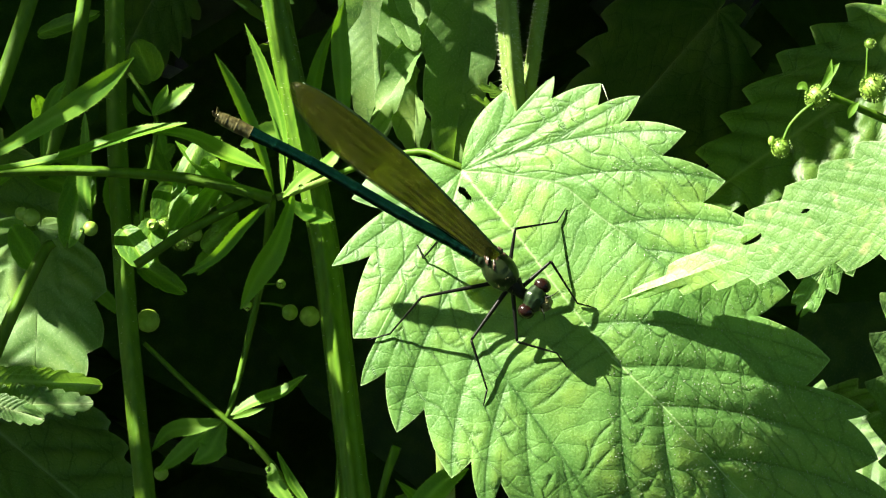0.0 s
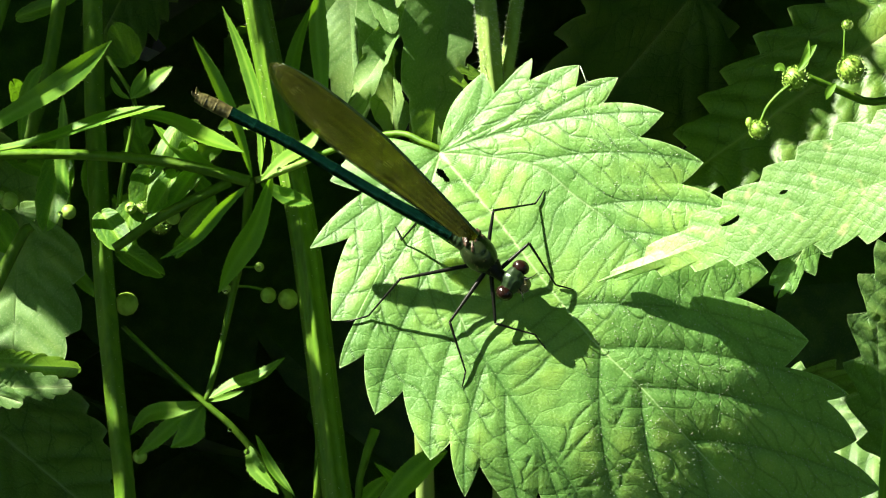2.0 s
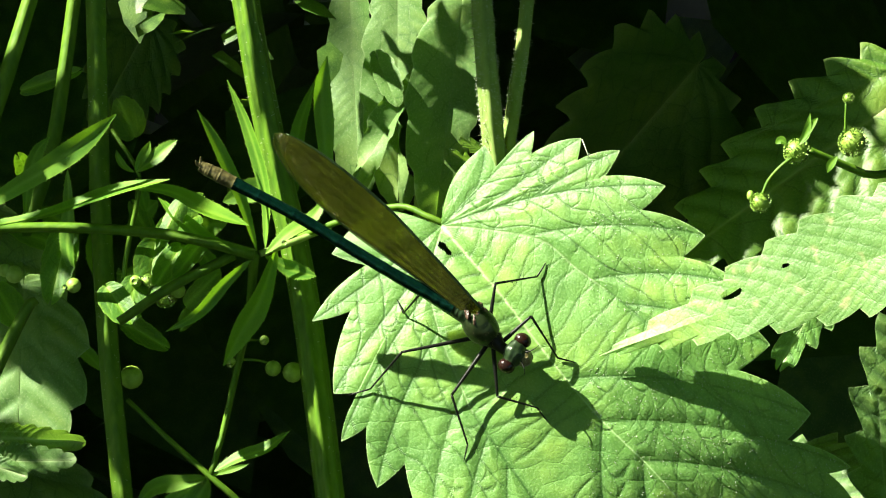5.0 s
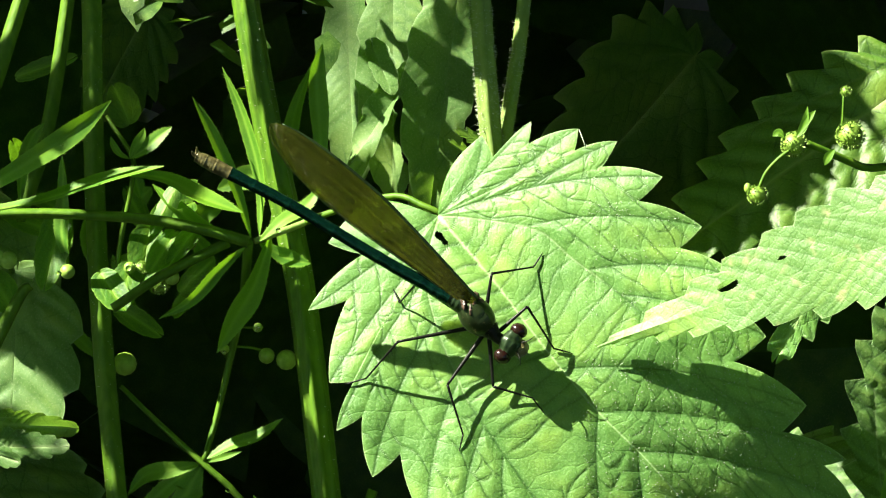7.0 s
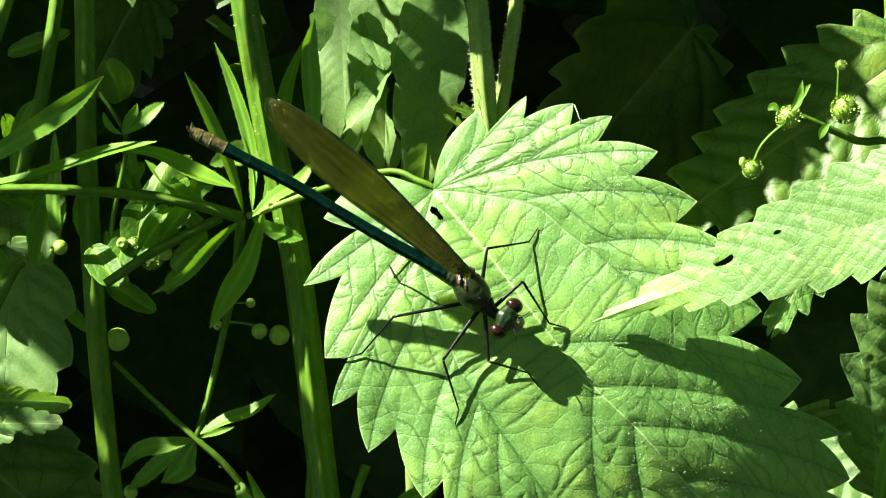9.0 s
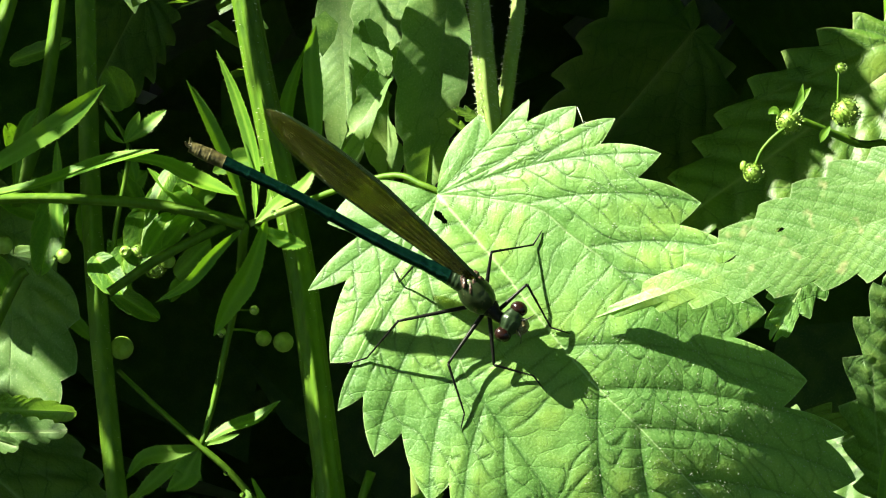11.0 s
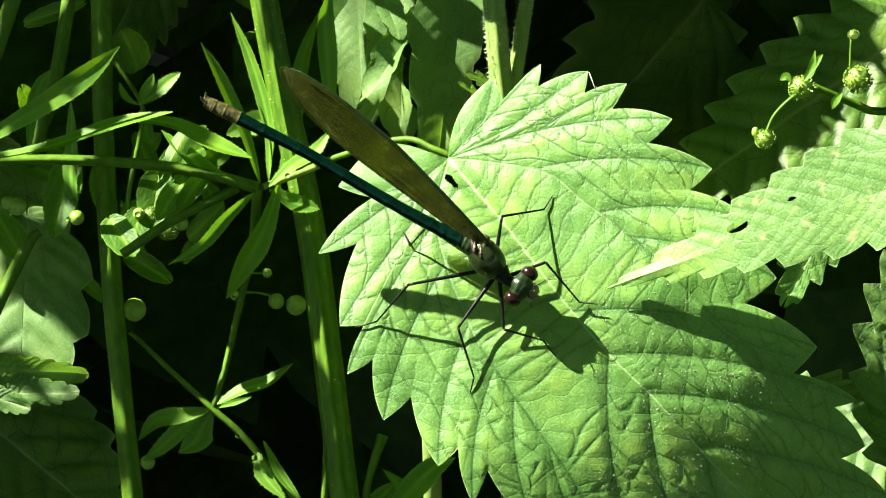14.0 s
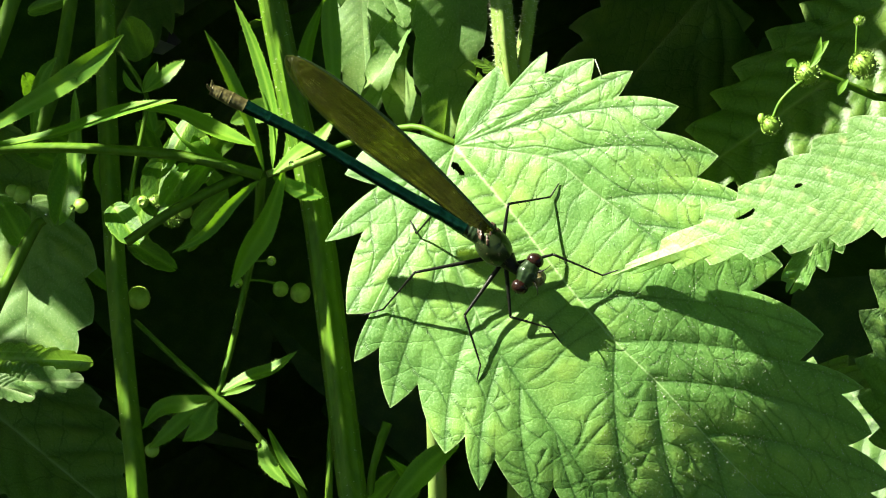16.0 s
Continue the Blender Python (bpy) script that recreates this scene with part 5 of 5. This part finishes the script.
        if abdomen is None:
            abdomen = part("abdomen", d, mat, fly, "long slim metallic green abdomen with a brown tip", at=pivot)
        else:
            part("segment", d, mat, abdomen, "brown end segment" if k >= 7 else "")
    for sgn in (1, -1):
        e = line[-1]
        part("tail_appendage", tube([e, e + (left * sgn * 0.35 + dorsal * 0.35 - axis * 0.5) * MM, e + (left * sgn * 0.45 + dorsal * 0.8 - axis * 0.9) * MM], [0.3, 0.2, 0.06], 8, 6), BROWN, abdomen)
    parts["abdomen"] = abdomen

    # wings: four, closed together over the back
    root = c - axis * 1.9 * MM + dorsal * 2.3 * MM
    wings = []
    for k, (spread, lift, shrink) in enumerate(((0.0, 0.0, 1.0), (0.2, 0.15, 0.985), (0.45, -0.5, 0.955), (0.65, -0.35, 0.97))):
        tip = rise(527 + 4 * k, 132 + 3 * k, 17.0)
        run = tip - root
        chord = slant(0.61, 0.69, 0.38).normalized()
        thick = run.cross(chord).normalized()
        n, m = 60, 40
        v, f, span, low, high = [], [], [], [], []
        for i in range(n + 1):
            s = i / n
            upper = 0.3 + 1.1 * min(1, (s / 0.5)) ** 0.9
            under = 1.8 + 3.8 * math.sin(math.pi * min(1, s * 0.95) * 0.5) ** 1.3
            close = math.sqrt(max(0.0, 1 - max(0, (s - 0.42) / 0.58) ** 2.3))
            upper, under = -1.5 + (upper + 1.5) * close, 1.5 + (under - 1.5) * close
            mid = root + run * s * shrink + chord * (0.2 * math.sin(math.pi * s) + lift * s) * MM + thick * spread * MM * (0.4 + 1.1 * s)
            for j in range(m + 1):
                t = j / m
                off = -under + (upper + under) * t
                pleat = 0.075 * math.cos(t * math.pi * 10) * min(1, 6 * s) * (1.1 - 0.7 * s)
                v.append(mid + chord * off * MM + thick * pleat * MM)
                span.append((s, (off + 6.9) / 8.4, 0.0))
            low.append(v[-m - 1])
            high.append(v[-1])
        for i in range(n):
            for j in range(m):
                a = i * (m + 1) + j
                f.append((a, a + m + 1, a + m + 2, a + 1))
        d = {"v": v, "f": f, "span": span, "centre": root}
        wing = part("wing", d, WING, fly, "smoky golden wing with dense dark veins", at=Matrix.Translation(root))
        part("leading_vein", tube(high[0:59:2], [0.12, 0.11, 0.09, 0.07], 58, 6), DARKGREEN, wing, "stiff dark leading edge")
        part("trailing_vein", tube(low[1:59:2], [0.06, 0.05, 0.045], 58, 5), DARKGREEN, wing, "thin dark trailing edge")
        # raised veins: long ones that fan out of the joint, short ones across between them
        grid = [v[i * (m + 1):(i + 1) * (m + 1)] for i in range(n + 1)]

        def spot(a, b):
            i, j = min(max(a, 0), 1) * n, min(max(b, 0), 1) * m
            ia, ja = min(int(i), n - 1), min(int(j), m - 1)
            lo = grid[ia][ja].lerp(grid[ia][ja + 1], j - ja)
            return lo.lerp(grid[ia + 1][ja].lerp(grid[ia + 1][ja + 1], j - ja), i - ia)

        rnd, net = random.Random(60 + k), []
        tracks = []
        for r in range(17):
            b0 = 0.05 + 0.055 * r
            end = 1.0 if r > 9 else 0.55 + 0.05 * r
            tracks.append([(g * end, b0 - (0.30 - 0.012 * r) * (1 - b0) * (g * end) ** 2 * (1 if r < 12 else 0.4)) for g in np.linspace(0.02, 0.985, 16)])
        for r, line in enumerate(tracks):
            net.append(tube([spot(a, b) for a, b in line], [0.04, 0.03, 0.02], 26, 4))
        for one, two in zip(tracks, tracks[1:]):
            for (a, b), (c2, d2) in zip(one[2:], two[2:]):
                for _ in range(2):
                    da = rnd.uniform(-0.03, 0.03)
                    net.append(tube([spot(a + da, b), spot(c2 + da, d2)], [0.012, 0.012], 1, 3))
        whole = {"v": [], "f": [], "centre": root}
        for d in net:
            at = len(whole["v"])
            whole["v"] += d["v"]
            whole["f"] += [tuple(i + at for i in q) for q in d["f"]]
        part("vein_net", whole, VEIN, wing, "dense dark wing veins", kind="stuff")
        wings.append(wing)

    # legs: thigh, then shin with foot, thin, black and spiny
    def leg(hip, knee, ankle, toe, seed, name="leg"):
        rnd = random.Random(seed)
        th = tube([hip, hip.lerp(knee, 0.5) + W * 0.12 * MM, knee], [0.30, 0.27, 0.21, 0.17], 14, 8)
        lg = part(name, th, BLACK, fly, "long thin black leg", at=Matrix.Translation(hip))
        sh = tube([knee, knee.lerp(ankle, 0.5), ankle], [0.18, 0.14, 0.11], 14, 7)
        foot = tube([ankle, ankle.lerp(toe, 0.6) + W * 0.08 * MM, toe], [0.13, 0.11, 0.08], 8, 6)
        claw = tube([toe, toe + (toe - ankle).normalized() * 0.35 * MM + W * 0.12 * MM], [0.07, 0.02], 4, 5)
        d = join(sh, foot, claw)
        way = (ankle - knee).normalized()
        side = way.orthogonal().normalized()
        for k in range(9):
            p = knee.lerp(ankle, 0.12 + 0.09 * k)
            h = rnd.uniform(0, 6.28)
            o = side * math.cos(h) + way.cross(side) * math.sin(h)
            spike = tube([p, p + (o * 0.75 + way * 0.4) * MM], [0.035, 0.012], 1, 4)
            d = join(d, spike)
        d["centre"] = knee
        shin = part("shin", d, BLACK, lg, "spiny shin and foot", at=Matrix.Translation(knee))
        return lg, shin

    front = leg(rise(920, 512, 8.0), rise(975, 463, 8.6), place(1022, 537, on_leaf(1022, 537, 0.45)), place(1052, 545, on_leaf(1052, 545, 0.15)), 1)
    leg(rise(908, 520, 7.2), rise(915, 605, 7.4), place(985, 625, on_leaf(985, 625, 0.45)), place(1002, 648, on_leaf(1002, 648, 0.15)), 2)
    leg(rise(900, 482, 7.4), rise(912, 405, 8.0), place(986, 393, on_leaf(986, 393, 0.45)), place(1000, 371, on_leaf(1000, 371, 0.15)), 3)
    leg(rise(899, 511, 7.0), rise(834, 602, 7.6), place(862, 690, on_leaf(862, 690, 0.45)), place(856, 716, on_leaf(856, 716, 0.15)), 4)
    leg(rise(884, 499, 7.0), rise(746, 526, 8.2), place(690, 591, on_leaf(690, 591, 0.45)), place(655, 601, on_leaf(655, 601, 0.15)), 5)
    leg(rise(864, 478, 7.2), rise(778, 424, 7.6), place(749, 457, on_leaf(749, 457, 0.45)), place(739, 436, on_leaf(739, 436, 0.15)), 6)
    return fly, parts, wings, head, front


fly, fly_parts, wings, fly_head, front_leg = damselfly()


# ---- what moves ----
def tilt(ob, degrees, axis):
    """The pose of a part, turned about an axis through its own origin, in its thing's space."""
    m = ob.matrix_basis.copy()
    return Matrix.Translation(m.translation) @ Matrix.Rotation(radians(degrees), 4, axis) @ m.to_3x3().to_4x4()


def motions():
    # tail and wings rise and sink as one
    lifts = ((0, 0), (0.5, 0), (1, -0.1), (1.5, -0.2), (2, -0.5), (2.5, -0.95), (3, -1.3), (3.5, -1.5), (4, -1.9), (4.5, -1.8), (5, -1.3), (5.2, -1.2),
             (7.3, -0.9), (8, -1.0), (9.2, -0.9), (11.3, 1.3), (11.5, 1.4), (12, 0.5), (12.5, 0.1), (13, -0.4), (14, -0.6), (16, -0.6))
    walk(fly_parts["abdomen"], [(t, tilt(fly_parts["abdomen"], a, W)) for t, a in lifts])
    # the closed wings lean over and come back
    leans = ((0, 0), (2.5, -4), (5.2, -2), (9.2, -6), (11.3, -24), (12.0, -28), (12.5, -34), (13.0, -26), (13.5, -20), (14.0, -18), (15, -14), (16, -10))
    span_way = (rise(527, 132, 17.0) - PLACES[wings[0]].translation).normalized()
    times = sorted({t for t, _ in lifts} | {t for t, _ in leans})
    for ob in wings:
        walk(ob, [(t, tilt(ob, float(np.interp(t, *zip(*lifts))), W) @ Matrix.Rotation(radians(float(np.interp(t, *zip(*leans)))), 4, span_way)) for t in times])
    # the head turns as it is cleaned
    nod = ((0, 0, 0), (3.5, 0, 4), (5.2, 0, -2), (9.2, 0, 0), (11.3, 0, 0), (11.7, 4, 8), (12.1, 8, 14), (12.5, 10, 18), (12.9, 4, 8), (13.3, 0, 2), (14.2, -2, 4), (14.8, 2, -3), (16, 2, -4))
    turn = (rise(958, 492, 10.0) - rise(932, 546, 10.6)).normalized()
    walk(fly_head, [(t, tilt(fly_head, a, W) @ Matrix.Rotation(radians(b), 4, turn)) for t, a, b in nod])
    # the front leg lifts, wipes the head and steps out further
    steps = ((0, 975, 463, 8.6, 1022, 537, 2.2), (9.2, 975, 463, 8.6, 1022, 537, 2.2), (11.3, 977, 460, 8.6, 1014, 543, 2.2), (11.5, 961, 455, 9.5, 972, 500, 9.5),
             (11.7, 984, 456, 9.0, 1007, 543, 5.5), (11.9, 974, 456, 10.0, 970, 545, 8.0), (12.0, 1000, 500, 10.5, 940, 566, 10.5), (12.1, 991, 487, 10.5, 950, 570, 10.5),
             (12.3, 935, 440, 11.0, 925, 500, 12.5), (12.5, 941, 450, 10.0, 959, 487, 8.0), (12.7, 994, 489, 10.5, 961, 528, 12.0), (12.9, 985, 476, 10.0, 989, 568, 6.0),
             (13.1, 980, 478, 9.2, 1020, 565, 4.0), (13.3, 975, 480, 8.8, 1040, 562, 2.4), (13.8, 980, 476, 8.6, 1045, 562, 2.2), (14.2, 990, 500, 8.6, 1078, 590, 2.4),
             (14.5, 983, 498, 8.8, 1035, 600, 3.0), (14.8, 982, 488, 9.2, 1062, 522, 6.0), (15.0, 990, 493, 9.0, 1090, 541, 2.6), (16.0, 994, 494, 9.0, 1104, 543, 2.6))
    thigh, shin = front_leg
    hip, knee = PLACES[thigh].translation, PLACES[shin].translation
    old_t, old_s = (knee - hip), place(1022, 537, on_leaf(1022, 537, 0.45)) - knee
    rows_t, rows_s = [], []
    for t, kx, ky, kw, ax, ay, aw in steps:
        want = rise(kx, ky, kw) - hip
        q = old_t.rotation_difference(want)
        knee_now = hip + q @ old_t
        p = old_s.rotation_difference(place(ax, ay, on_leaf(ax, ay, 0.45) if aw < 3.2 else 2.2 + (aw - 2.2) * 0.61 + FLY_W) - knee_now)
        mt = Matrix.Translation(hip) @ q.to_matrix().to_4x4()
        ms = Matrix.Translation(knee_now) @ p.to_matrix().to_4x4()
        rows_t.append((t, PLACES[fly].inverted() @ mt))
        rows_s.append((t, mt.inverted() @ ms))
    walk(thigh, rows_t)
    walk(shin, rows_s)
    # plants rock a little on their roots in the breeze: seconds, then tenths of a millimetre across and down
    left_rows = ((0, 0, 0), (0.5, -1.6, 0), (1.5, -1.6, -0.2), (2, 0, 0.8), (2.5, -0.9, 0.8), (3, -3.1, 1.1), (3.5, -3.2, 1), (4, 2.1, 1.4), (4.5, 4.1, 1.6), (5, 3.8, 0.9),
                 (5.2, 2.8, 1.3), (7.5, 0.2, -1.5), (8.5, -2, -1.6), (9.2, -3, -0.7), (11.5, -4.6, 1.4), (12, -5.1, 1.8), (12.5, -2, 3.6), (13, 1.3, 2.7), (13.5, 2.3, 3.3),
                 (14, -0.6, 1.4), (14.5, 2.2, 1.1), (15, 2.1, 1.5), (15.5, 0.4, 0.9), (16, -3.6, 1.3))
    right_rows = ((0, 0, 0), (1.5, -0.2, -0.5), (2.5, -1.5, 0.7), (3, -2.1, 0.4), (4, -2, 1.4), (5.2, -1.1, 0.5), (7.5, -0.8, 1.9), (8, -0.4, 0.6), (9.2, -1.5, 1.2), (11.5, -6, 5.7),
                  (12, -7.3, 6.5), (12.5, -7.3, 6.5), (13, -5.1, 5.2), (13.5, -5.6, 4.9), (14, -3.9, 4.5), (14.5, -0.9, 0.8), (15, -2.1, 1.9), (15.5, -2.1, 3.2), (16, -4.3, 3.3))
    for plants, rows in (((bedstraw_front_plant, low_sprig_plant, left_leaf_plant, pale_plant_plant), left_rows), ((burr_sprig_plant, back_leaves_plant), right_rows)):
        for ob in plants:
            walk(ob, [(t, Matrix.Translation((U * a - V * b) * 0.1 * MM) @ PLACES[ob]) for t, a, b in rows])
    # the folded leaf sways in the breeze
    base = side_leaf.matrix_basis.copy()
    for_rows = ((0, 0, 0), (2, 0, 0.3), (3.5, 0, -0.3), (5.2, 0.2, 0), (7.3, 0.3, 0.5), (9.2, 0.3, 0.3), (11.3, -0.8, -8), (12, -1.0, -9), (12.5, -0.8, -8), (13.1, -0.4, -5), (13.8, 0, -3), (14.5, 0.3, 0), (16, 0, 0))
    walk(side_leaf, [(t, base @ Matrix.Rotation(radians(a), 4, "Z") @ Matrix.Rotation(radians(b), 4, "X")) for t, a, b in for_rows])


motions()
